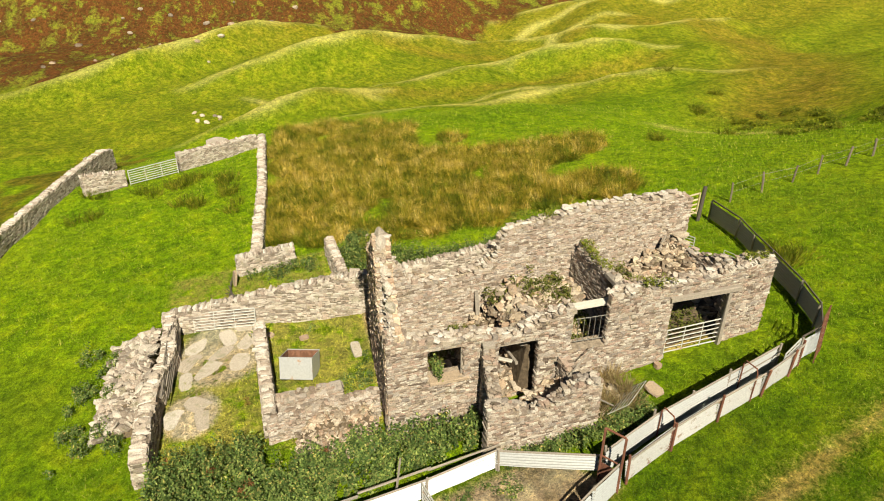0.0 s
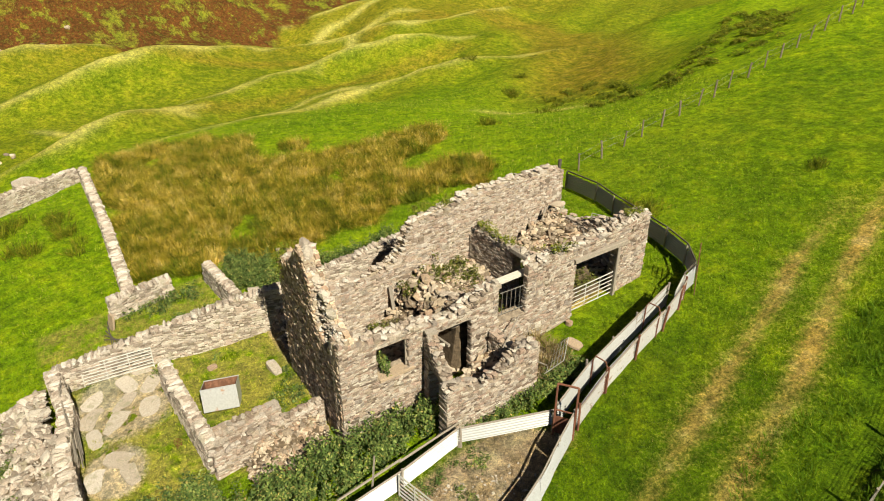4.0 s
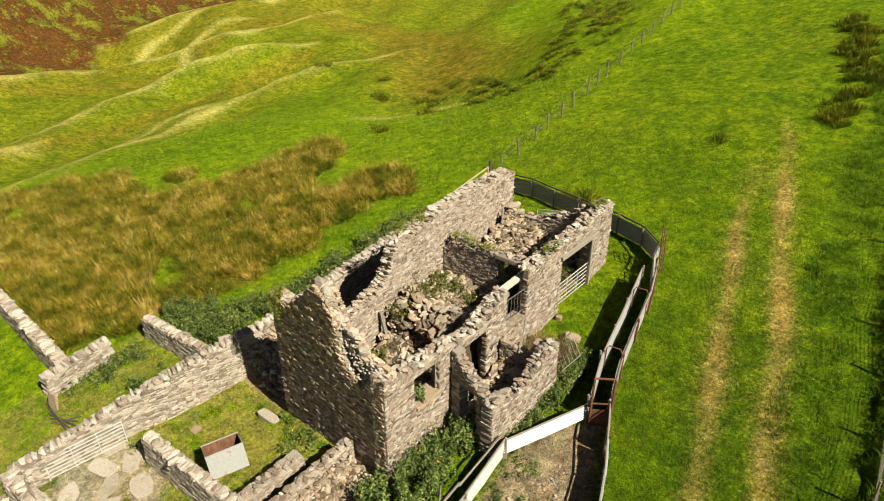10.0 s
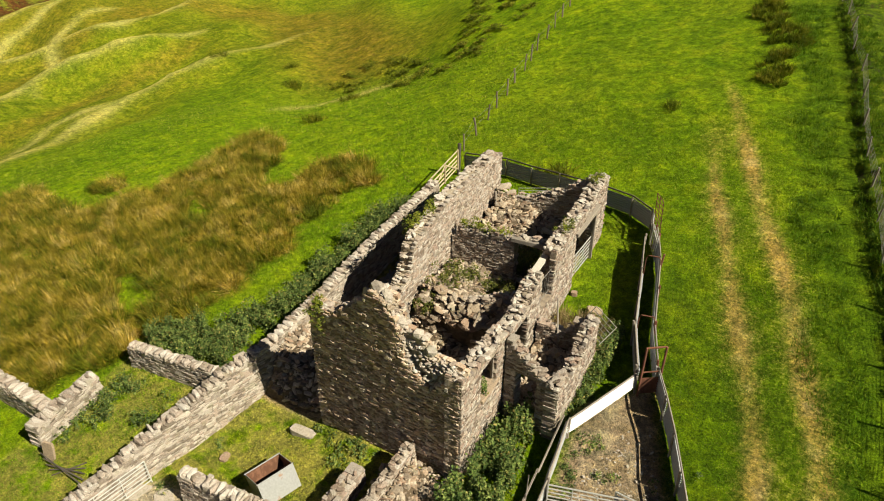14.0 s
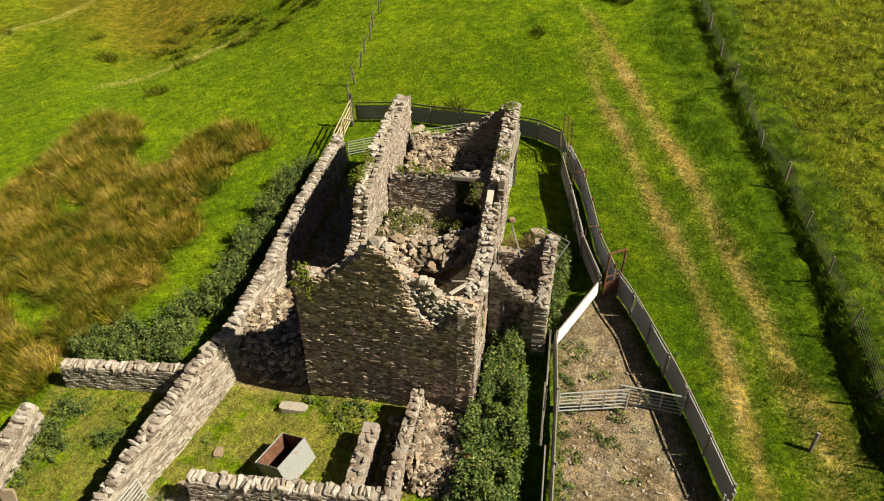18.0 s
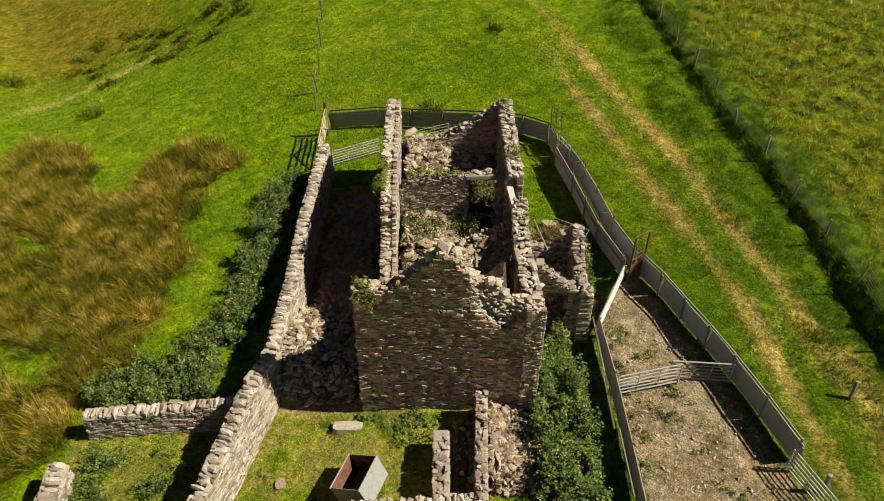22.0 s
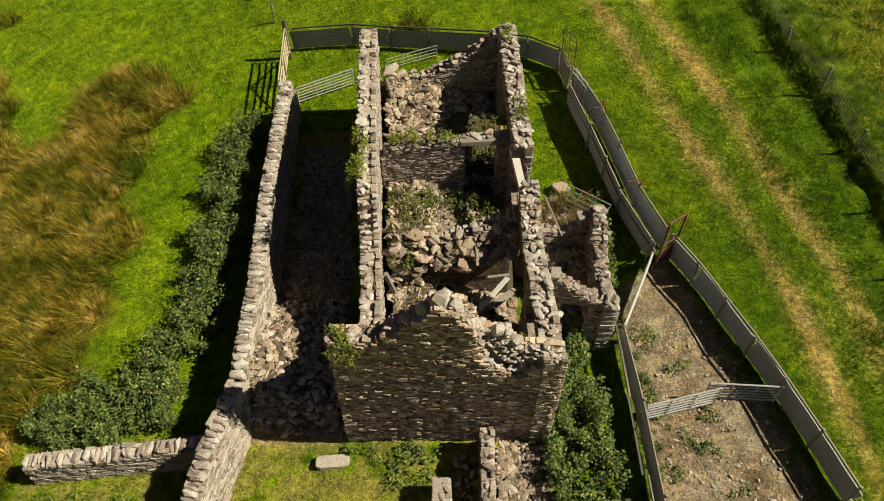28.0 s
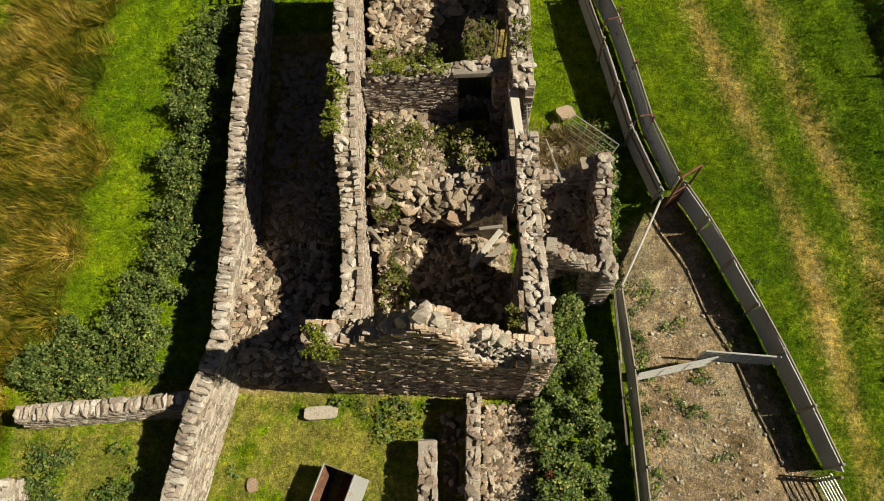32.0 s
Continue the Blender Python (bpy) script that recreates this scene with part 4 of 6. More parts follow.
# ---- the ruined barn ----
FRONT_TOP = prof([(0, 3.62), (1.0, 3.35), (2.3, 3.22), (3.2, 3.2), (3.9, 2.95), (4.6, 2.95), (5.4, 3.25), (6.4, 3.72), (8, 3.95), (10, 3.98), (12.3, 4.12), (13, 4.3), (14.5, 4.42)])
FRONT_HOLES = [(1.4, 2.68, 1.56, 2.87), (3.94, 5.42, -1.5, 2.6), (6.64, 8.02, 1.85, 4.6), (10.55, 12.82, -1.0, 3.32)]
stone_wall("wall_front", "sunlit rubble sandstone front wall of a roofless barn", "wall", [(0.26, -0.13), (-0.15, 14.5)], 0.64, FRONT_TOP, FRONT_HOLES, singles=280, material=M_FRONT, crest_material=M_COPE, closed=(False, True), splay=0.32)
REAR_TOP = prof([(0, 4.05), (0.6, 3.6), (1.2, 2.6), (1.9, 2.1), (2.9, 2.1), (3.8, 2.2), (4.4, 2.5), (4.95, 3.0), (5.2, 3.7), (5.5, 4.0), (7, 4.25), (8.7, 4.55), (11, 4.58), (13.2, 4.6), (14.2, 4.2)])
stone_wall("wall_rear", "tall broken rubble stone rear wall of a barn", "wall", [(-4.78, 0.35), (-5.5, 14.3)], 0.62, REAR_TOP, singles=260, crest_material=M_COPE, crest_band=(0.55, 1.0), loose=2.4, core=M_CORE_TOP)
GABLE_TOP = prof([(0, 3.65), (0.75, 3.85), (1.3, 3.75), (1.75, 4.5), (2.3, 4.55), (2.8, 5.5), (3.4, 5.75), (3.75, 5.3), (4.25, 4.85), (5.2, 4.1), (6.3, 4.0)])
GABLE_FRONT = prof([(0, 3.5), (0.6, 3.2), (0.85, 3.05), (1.15, 2.55), (1.7, 2.95), (2.25, 3.5), (2.35, 4.4), (2.8, 5.4), (3.4, 5.7), (3.75, 5.3), (4.25, 4.85), (5.2, 4.1), (6.3, 4.0)])
stone_wall("wall_gable", "weathered stone gable wall in shade with a broken peak", "wall", [(-6.05, 0.2), (0.17, -0.143)], 0.6, lambda s: GABLE_TOP(6.3 - s), material=M_GABLE_SHADE, crest_material=M_COPE,
           front_top=lambda s: GABLE_FRONT(6.3 - s), singles=280, course=(0.045, 0.1), length=(0.08, 0.27), closed=(True, False), proud=0.016, core=M_CORE_TOP)
P1_TOP = prof([(0, 1.9), (0.6, 2.1), (1.4, 2.45), (2.0, 2.75), (2.5, 3.0)])
stone_wall("wall_partition_1", "broken inner stone partition between two barn rooms", "wall", [(-2.9, 5.5), (-0.42, 5.65)], 0.5, P1_TOP, singles=120)
P2_TOP = prof([(0, 2.6), (0.6, 3.1), (2.9, 3.3), (4.5, 3.4)])
stone_wall("wall_partition_2", "inner stone partition with a doorway and timber lintel", "wall", [(-5.15, 8.75), (-0.6, 8.95)], 0.45, P2_TOP, [(2.95, 4.35, -1, 3.12)], singles=120)
END_TOP = prof([(0, 2.2), (2.0, 2.7), (3.4, 3.3), (4.4, 4.0), (4.8, 4.2)])
stone_wall("wall_end", "collapsed end wall of a barn with tumbled stones", "wall", [(-5.4, 13.3), (-0.72, 14.0)], 0.5, END_TOP, singles=120, ragged=0.25)
# porch
stone_wall("wall_porch_entrance", "broken stone entrance wall of a porch with sloping top", "wall", [(0.22, 3.15), (2.0, 2.9)], 0.42, prof([(0, 2.95), (0.6, 2.6), (1.2, 2.1), (1.8, 1.9)]), [(0.45, 1.35, -1.5, 1.75)], singles=50, material=M_FRONT)
stone_wall("wall_porch", "low broken stone porch wall with a rubble crest", "wall", [(2.42, 2.75), (2.42, 6.65)], 0.48, prof([(0, 1.95), (0.6, 1.85), (1.5, 1.55), (2.3, 1.75), (2.8, 2.2), (3.2, 2.4), (3.9, 2.42)]), singles=160, loose=5, ragged=0.2, material=M_FRONT)
stone_wall("wall_porch_side", "fallen stone side wall of a porch", "wall", [(1.94, 6.62), (0.15, 6.45)], 0.42, prof([(0, 2.25), (0.7, 1.5), (1.8, 1.75)]), singles=60)

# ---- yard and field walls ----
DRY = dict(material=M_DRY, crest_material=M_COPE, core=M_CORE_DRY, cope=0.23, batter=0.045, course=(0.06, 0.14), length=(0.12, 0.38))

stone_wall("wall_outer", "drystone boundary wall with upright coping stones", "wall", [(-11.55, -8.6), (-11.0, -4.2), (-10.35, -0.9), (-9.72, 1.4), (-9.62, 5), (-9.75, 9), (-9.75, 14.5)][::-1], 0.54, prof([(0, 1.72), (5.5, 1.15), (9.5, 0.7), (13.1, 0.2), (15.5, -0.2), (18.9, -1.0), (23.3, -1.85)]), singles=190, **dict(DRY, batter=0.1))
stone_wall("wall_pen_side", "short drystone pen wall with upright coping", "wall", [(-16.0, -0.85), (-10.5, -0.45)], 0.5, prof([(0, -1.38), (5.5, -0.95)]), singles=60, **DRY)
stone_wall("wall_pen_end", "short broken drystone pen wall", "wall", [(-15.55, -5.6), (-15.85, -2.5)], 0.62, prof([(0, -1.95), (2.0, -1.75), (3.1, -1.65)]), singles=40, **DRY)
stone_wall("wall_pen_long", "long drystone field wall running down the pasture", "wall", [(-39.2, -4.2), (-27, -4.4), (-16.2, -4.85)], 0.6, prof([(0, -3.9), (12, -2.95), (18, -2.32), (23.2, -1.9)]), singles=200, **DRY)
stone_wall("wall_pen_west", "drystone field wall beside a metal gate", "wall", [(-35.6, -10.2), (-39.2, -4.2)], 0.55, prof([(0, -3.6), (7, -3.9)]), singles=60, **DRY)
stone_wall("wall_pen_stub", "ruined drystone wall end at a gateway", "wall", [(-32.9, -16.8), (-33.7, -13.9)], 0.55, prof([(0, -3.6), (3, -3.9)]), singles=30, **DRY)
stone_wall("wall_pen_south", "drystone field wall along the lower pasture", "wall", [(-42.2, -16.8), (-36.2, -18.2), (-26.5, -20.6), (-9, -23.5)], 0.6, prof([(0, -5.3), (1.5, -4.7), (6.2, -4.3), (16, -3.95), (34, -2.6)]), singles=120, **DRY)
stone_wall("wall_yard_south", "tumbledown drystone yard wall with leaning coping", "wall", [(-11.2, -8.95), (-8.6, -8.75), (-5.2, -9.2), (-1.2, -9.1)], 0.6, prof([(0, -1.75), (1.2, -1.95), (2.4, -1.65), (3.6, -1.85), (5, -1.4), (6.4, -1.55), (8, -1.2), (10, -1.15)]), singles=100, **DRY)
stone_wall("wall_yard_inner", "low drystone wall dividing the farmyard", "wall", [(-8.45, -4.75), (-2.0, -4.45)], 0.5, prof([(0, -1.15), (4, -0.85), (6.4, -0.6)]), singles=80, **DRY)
stone_wall("wall_byre", "ruined stone wall of a fallen outbuilding", "wall", [(-1.55, -4.3), (-1.5, -0.15)], 0.4, prof([(0, -0.7), (1.2, -0.45), (4.1, -0.05)]), singles=80)
stone_wall("wall_trough", "low stone wall of a feeding trough", "wall", [(-2.75, -4.2), (-2.8, -1.4)], 0.55, prof([(0, -0.85), (2.8, -0.75)]), singles=60, loose=1)


# ---- fences ----
def sheet_mesh(length, height, pitch=0.115, depth=0.026, thick=0.004):
    """A corrugated sheet along x, its ribs level, standing on z = 0."""
    nz = max(6, int(height / pitch * 6))
    z = np.linspace(0, height, nz + 1)
    y = depth * np.sin(z / pitch * 2 * np.pi)
    xs = np.linspace(-length / 2, length / 2, 5)
    wob = RNG.normal(0, 0.008, len(xs))
    front = np.array([[(x, yy + w, zz) for zz, yy in zip(z, y)] for x, w in zip(xs, wob)])
    back = front + np.array((0, thick, 0))
    k = len(z)
    v = np.concatenate([front.reshape(-1, 3), back.reshape(-1, 3)])
    f = []
    n = len(xs) * k
    for i in range(len(xs) - 1):
        for j in range(k - 1):
            a = i * k + j
            f += [(a, a + k, a + k + 1, a + 1), (n + a, n + a + 1, n + a + k + 1, n + a + k)]
    for i in range(len(xs) - 1):
        a, b = i * k, i * k + k - 1
        f += [(a, n + a, n + a + k, a + k), (b, b + k, n + b + k, n + b)]
    return mesh_np("sheet", v, f)


def post_bm(p, h, r=0.05, lean=(0, 0), sides=7):
    x, y = p
    z = gz(x, y)
    return rod_bm([(x, y, z - 0.2), (x + lean[0] * 0.5, y + lean[1] * 0.5, z + h * 0.6), (x + lean[0], y + lean[1], z + h)], r, sides)


def tin_fence(label, pts, height, material, rail=True, rail_mat=None, posts=True, gap=2.2, flip=1, post_mat=None, raise_by=0.05, rails=1, gap_up=0.02):
    a = pts[0]
    fence = empty("sheet_fence", (a[0], a[1], gz(*a)), label, "fence")
    for (x0, y0), (x1, y1) in zip(pts, pts[1:]):
        n = max(1, round(math.hypot(x1 - x0, y1 - y0) / gap))
        for i in range(n):
            ax, ay = x0 + (x1 - x0) * i / n, y0 + (y1 - y0) * i / n
            bx, by = x0 + (x1 - x0) * (i + 1) / n, y0 + (y1 - y0) * (i + 1) / n
            za, zb = gz(ax, ay), gz(bx, by)
            ln = math.hypot(bx - ax, by - ay)
            me = sheet_mesh(ln * 1.02, height)
            ob = put("sheet", me, material)
            slope = math.atan2(zb - za, ln)
            turn = math.atan2(by - ay, bx - ax)
            ob.matrix_basis = Matrix.Translation(((ax + bx) / 2, (ay + by) / 2, (za + zb) / 2 + raise_by)) @ Matrix.Rotation(turn, 4, "Z") @ Matrix.Rotation(-slope, 4, "Y") @ Matrix.Rotation(RNG.normal(0, 0.03), 4, "X")
            under(ob, fence)
            side = np.array((-(by - ay), bx - ax)) / ln * 0.06 * flip
            if posts:
                under(part("post", post_bm((ax + side[0], ay + side[1]), height + 0.15 + RNG.uniform(0, 0.12), 0.045, RNG.normal(0, 0.03, 2)), post_mat or M_WOOD, None), fence)
            if rail:
                for r in range(rails):
                    up = height + raise_by + gap_up - 0.35 * r
                    under(part("rail", beam_bm((ax + side[0] * 0.7, ay + side[1] * 0.7, za + up), (bx + side[0] * 0.7, by + side[1] * 0.7, zb + up), 0.05, 0.07), rail_mat or M_WOOD, None), fence)
    x, y = pts[-1]
    if posts:
        under(part("post", post_bm((x, y), height + 0.2, 0.045), post_mat or M_WOOD, None), fence)
    return fence


tin_fence("pale corrugated sheet fence with a grey timber rail", [(2.78, 3.05), (3.05, 0.55), (3.2, -2.2), (3.45, -7.5)], 0.84, M_TIN, flip=1, raise_by=0.12)
tin_fence("pale corrugated sheet panel closing a sheep pen", [(2.84, 2.95), (4.3, 5.85)], 0.6, M_TIN, rail_mat=M_WOOD, gap=3.3, raise_by=0.28)
tin_fence("narrow sheep race side of pale corrugated sheets", [(4.25, 6.1), (3.5, 8.1), (2.75, 11.2), (2.15, 13.5)], 0.95, M_TIN, gap=2.0, rails=2)
tin_fence("outer race fence of pale corrugated sheets with rusty posts", [(4.8, 6.5), (4.1, 8.4), (3.15, 12.2), (2.65, 13.6), (2.4, 14.2)], 0.95, M_TIN_RACE_SHADED, gap=1.9, flip=-1, post_mat=M_RUST, rail_mat=M_WOOD)
tin_fence("weathered corrugated sheet fence of a sheep pen", [(4.95, 6.25), (6.25, 3.8), (7.45, 1.05), (8.7, -2.15)], 1.0, M_TIN_DARK, flip=-1, gap=1.6, gap_up=0.13)
tin_fence("dark weathered sheet fence behind the barn", [(-9.8, 18.6), (-7.0, 18.2), (-3.6, 17.45), (-0.9, 16.75), (0.7, 16.25), (1.95, 15.3), (2.2, 14.3)], 0.9, M_TIN_DARK, flip=-1, rail_mat=M_WOOD_DARK, rails=1, gap_up=0.16)


def tube_gate(name, label, p, q, height, bars, r=0.022, material=None, uprights=2, lift=0.12, category="gate", group="", fall=0.0):
    """A gate of level tubes between p and q (plan points with the height of the foot)."""
    material = material or M_GALV
    p, q = Vector(p), Vector(q)
    gate = empty(name, p, label, category, group)
    up = Vector((0, 0, 1))
    if fall:
        out = (q - p).cross(up).normalized()
        up = (up * math.cos(fall) + out * math.sin(fall)).normalized()
    for i in range(bars):
        h = lift + (height - lift) * i / (bars - 1)
        under(part("bar", rod_bm([p + up * h, q + up * h], r if i not in (0, bars - 1) else r * 1.15), material, None), gate)
    for i in range(uprights + 2):
        f = i / (uprights + 1)
        a = p.lerp(q, f)
        under(part("upright", rod_bm([a + up * (lift - 0.05 if 0 < f < 1 else 0.02), a + up * height], r * (1.2 if f in (0, 1) else 0.9)), material, None), gate)
    return gate


tube_gate("sheep_hurdle", "galvanised sheep hurdle standing across the pen", (3.2, 0.4, gz(3.2, 0.4)), (5.5, 0.85, gz(5.5, 0.85)), 1.0, 6, 0.025, group="sheep hurdles")
tube_gate("sheep_hurdle", "galvanised sheep hurdle overlapping another in the pen", (5.2, 1.05, gz(5.2, 1.05)), (7.35, 0.85, gz(7.35, 0.85)), 0.95, 6, 0.025, group="sheep hurdles")
tube_gate("field_gate", "galvanised field gate standing in a wide barn doorway", (-0.3, 10.6, gz(0, 10.6)), (-0.1, 12.7, gz(0, 12.7)), 1.15, 6)
tube_gate("sheep_hurdle", "galvanised hurdle closing the passage behind the barn", (-9.2, 15.0, gz(-9.2, 15.0)), (-6.85, 15.8, gz(-6.85, 15.8)), 0.85, 6, group="sheep hurdles")
tube_gate("sheep_hurdle", "galvanised hurdle behind the collapsed end wall", (-5.4, 16.4, gz(-5.4, 16.4)), (-3.2, 16.9, gz(-3.2, 16.9)), 0.6, 4, 0.014, group="sheep hurdles")
tube_gate("sheep_hurdle", "bent galvanised hurdle at the end of the race", (2.3, 14.1, gz(2.3, 14.1)), (2.75, 13.2, gz(2.75, 13.2)), 1.2, 6, group="sheep hurdles")
tube_gate("field_gate", "long galvanised field gate in a drystone wall", (-35.3, -10.4, gz(-35.3, -10.4)), (-33.8, -13.7, gz(-33.8, -13.7)), 1.2, 7, 0.03)
tube_gate("sheep_hurdle", "galvanised hurdle lying against the fallen porch", (2.45, 6.95, gz(2.4, 7) + 0.6), (1.2, 8.3, gz(1.2, 8.3) + 0.2), 1.0, 6, 0.014, fall=0.7, group="sheep hurdles")
tube_gate("sheep_hurdle", "galvanised hurdle at the end of the pen", (8.4, -2.4, gz(8.4, -2.4)), (9.4, -4.6, gz(9.4, -4.6)), 1.0, 6, group="sheep hurdles")
tube_gate("sheep_hurdle", "galvanised hurdle leaning by the yard wall", (0.1, -9.6, gz(0.1, -9.6)), (0.6, -10.9, gz(0.6, -10.9)), 1.05, 5, group="sheep hurdles")

tube_gate("rusty_hurdle", "tall narrow rusty steel hurdle standing at the fence corner", (2.05, 15.35, gz(2.05, 15.35)), (2.5, 14.75, gz(2.5, 14.75)), 2.0, 9, 0.017, M_RUST, 1, 0.15, fall=0.06)
tube_gate("field_gate", "long galvanised field gate leaning on the yard wall", (-10.72, -7.6, gz(-10.72, -7.6)), (-10.15, -4.75, gz(-10.15, -4.75)), 1.0, 7, 0.024, fall=-0.2)

# window grille with upright bars
grille = empty("window_grille", (-0.1, 7.3, 2.1), "dark rusty grille of upright bars in a window", "grille")
for i in range(6):
    y = 6.82 + i * 0.21
    under(part("bar", rod_bm([(-0.12, y, 2.05), (-0.12 + 0.01 * (i % 3), y, 3.1)], 0.011), M_WIRE, None), grille)
for z in (2.1, 3.08):
    under(part("cross_bar", rod_bm([(-0.12, 6.7, z), (-0.12, 7.97, z)], 0.015), M_WIRE, None), grille)

# rust-red sliding gate frame at the head of the race
red = empty("race_gate", (4.5, 6.0, gz(4.5, 6)), "rust-red steel gate frame at the head of the race", "gate")
za, zb = gz(4.45, 5.75), gz(5.05, 6.12)
for (x, y) in ((4.45, 5.75), (5.05, 6.12)):
    under(part("upright", beam_bm((x, y, gz(x, y) - 0.1), (x + 0.02, y - 0.02, gz(x, y) + 2.3), 0.07, 0.07), M_RUST, None), red)
for h, rr in ((2.28, 0.06), (1.15, 0.05), (0.15, 0.05)):
    under(part("cross_bar", beam_bm((4.45, 5.75, za + h), (5.05, 6.12, zb + h), rr, rr), M_RUST, None), red)
under(part("gate_sheet", beam_bm((4.48, 5.77, za + 0.5), (5.03, 6.1, zb + 0.5), 0.012, 0.75, 0.002), M_RUST, None, "rusty steel sheet"), red)
for k, (x, y) in enumerate(((3.82, 8.3), (3.0, 11.7))):
    hoop = empty("race_hoop", (x, y, gz(x, y)), "rusty steel hoop spanning the sheep race", "hoop", "race hoops")
    pts = [(x - 0.3, y - 0.05, gz(x - 0.3, y) - 0.1), (x - 0.3, y - 0.05, gz(x, y) + 1.25), (x - 0.22, y - 0.04, gz(x, y) + 1.42), (x + 0.22, y + 0.04, gz(x, y) + 1.42), (x + 0.3, y + 0.05, gz(x, y) + 1.25), (x + 0.3, y + 0.05, gz(x + 0.3, y) - 0.1)]
    under(part("tube", rod_bm(pts, 0.025), M_RUST, None), hoop)

# pale timber field gate, leaning
tg = empty("timber_gate", (-9.85, 16, gz(-9.85, 16)), "pale timber field gate leaning between wall and post", "gate")
ga, gb = Vector((-9.83, 14.65, gz(-9.85, 14.65) + 0.4)), Vector((-9.95, 17.85, gz(-9.95, 17.85) + 0.5))
for i, h in enumerate((0.05, 0.3, 0.55, 0.82, 1.15)):
    under(part("rail", beam_bm(ga + Vector((0, 0, h)), gb + Vector((0, 0, h)), 0.04, 0.09), M_WOOD_PALE, None), tg)
for f in (0.01, 0.5, 0.99):
    a = ga.lerp(gb, f)
    under(part("stile", beam_bm(a + Vector((0.04, 0, -0.02)), a + Vector((0.04, 0, 1.22)), 0.05, 0.1), M_WOOD_PALE, None), tg)
for s0, s1 in (((0.02, 0.05), (0.5, 1.1)), ((0.98, 0.05), (0.5, 1.1))):
    a, b = ga.lerp(gb, s0[0]) + Vector((0.05, 0, s0[1])), ga.lerp(gb, s1[0]) + Vector((0.05, 0, s1[1]))
    under(part("brace", beam_bm(a, b, 0.03, 0.08), M_WOOD_PALE, None), tg)
gp = empty("gate_post", (-9.98, 18.05, gz(-9.98, 18.05)), "round dark timber gate post at the fence corner", "post")
under(part("post", post_bm((-9.98, 18.05), 1.95, 0.1, (0.02, 0.03), 9), M_WOOD_DARK, None), gp)


def wire_fence(label, pts, spacing, height, wires, post_r=0.05, post_mat=None):
    """A post and wire fence along plan points."""
    fence = empty("wire_fence", (*pts[0], gz(*pts[0])), label, "fence")
    p = [np.array(a, float) for a in pts]
    tops = []
    carry = 0.0
    for a, b in zip(p, p[1:]):
        ln = np.linalg.norm(b - a)
        s = carry
        while s < ln:
            at = a + (b - a) * s / ln + RNG.normal(0, 0.06, 2)
            lean = RNG.normal(0, 0.07, 2)
            h = height * RNG.uniform(0.9, 1.12)
            under(part("post", post_bm(at, h, post_r * RNG.uniform(0.8, 1.2), lean, 6), post_mat or M_WOOD_MID, None), fence)
            tops.append((at, lean, h))
            s += spacing * RNG.uniform(0.92, 1.08)
        carry = s - ln
    for w in range(wires):
        f = 0.94 - w * (0.8 / max(1, wires))
        line = [(at[0] + ln[0] * f, at[1] + ln[1] * f, gz(*at) + h * f * 0.95) for at, ln, h in tops]
        under(part("wire", rod_bm(line, 0.006 if wires < 5 else 0.007, 4), M_WIRE, None), fence)
    return fence


wire_fence("weathered post and wire fence across the pasture", [(-11.0, 20.6), (-11.3, 23.9), (-11.8, 27.8), (-12.5, 31.7), (-13.2, 35.8), (-13.6, 40.9), (-14.1, 45.5), (-14.6, 51), (-16, 66)], 2.0, 1.15, 2, 0.055)
wire_fence("old post and netting fence beside the track", FENCE_E[1:-1][::-1], 2.7, 0.95, 6, 0.045, post_mat=M_WOOD)
wire_fence("short timber posts running on from the pen", [(8.45, -2.35), (9.7, -6), (10.8, -10)], 2.4, 1.1, 4, 0.045)

for (x, y), h, r, lean in (((11.45, 0.2), 0.75, 0.07, (0.08, 0.15)), ((9.3, -3.2), 0.9, 0.08, (0, 0))):
    st = empty("timber_stake", (x, y, gz(x, y)), "lone weathered timber stake in the grass", "post", "stakes")
    under(part("stake", post_bm((x, y), h, r, lean), M_WOOD, None), st)


# ---- timbers and stonework details of the barn ----
def timber(label, p, q, w, h, material=None, name="timber_beam"):
    bm = beam_bm(Vector(p), Vector(q), w, h, 0.015)
    for v in bm.verts:
        v.co += Vector(RNG.normal(0, 0.008, 3))
    me = bpy.data.meshes.new(name)
    bm.to_mesh(me)
    bm.free()
    return put(name, me, material or M_WOOD, None, label, "beam")


timber("pale weathered timber lintel over a wide doorway", (-0.02, 10.25, 3.42), (-0.02, 13.1, 3.5), 0.2, 0.2)
timber("inner timber lintel over a wide doorway", (-0.35, 10.05, 3.4), (-0.35, 13.3, 3.5), 0.22, 0.2)
timber("upright timber door post in a wide doorway", (-0.05, 12.72, gz(0, 12.7) - 0.1), (-0.05, 12.72, 3.34), 0.14, 0.14)
timber("bleached bare timber lintel over a barred window", (-0.4, 6.2, 3.42), (-0.56, 8.45, 3.36), 0.26, 0.15, M_WOOD_WHITE)
timber("timber lintel over the porch doorway", (0.02, 3.8, 2.66), (0.0, 5.55, 2.68), 0.2, 0.16)
timber("inner timber lintel over the porch doorway", (-0.3, 3.5, 2.66), (-0.3, 5.85, 2.68), 0.22, 0.16)
timber("timber lintel over a small window", (0.1, 1.3, 2.93), (0.05, 2.85, 2.93), 0.2, 0.13)
timber("inner timber lintel over a small window", (-0.22, 0.98, 2.93), (-0.26, 3.12, 2.93), 0.24, 0.13)
timber("upright grey timber of a window frame", (0.02, 2.52, 1.62), (0.02, 2.52, 2.86), 0.1, 0.09)
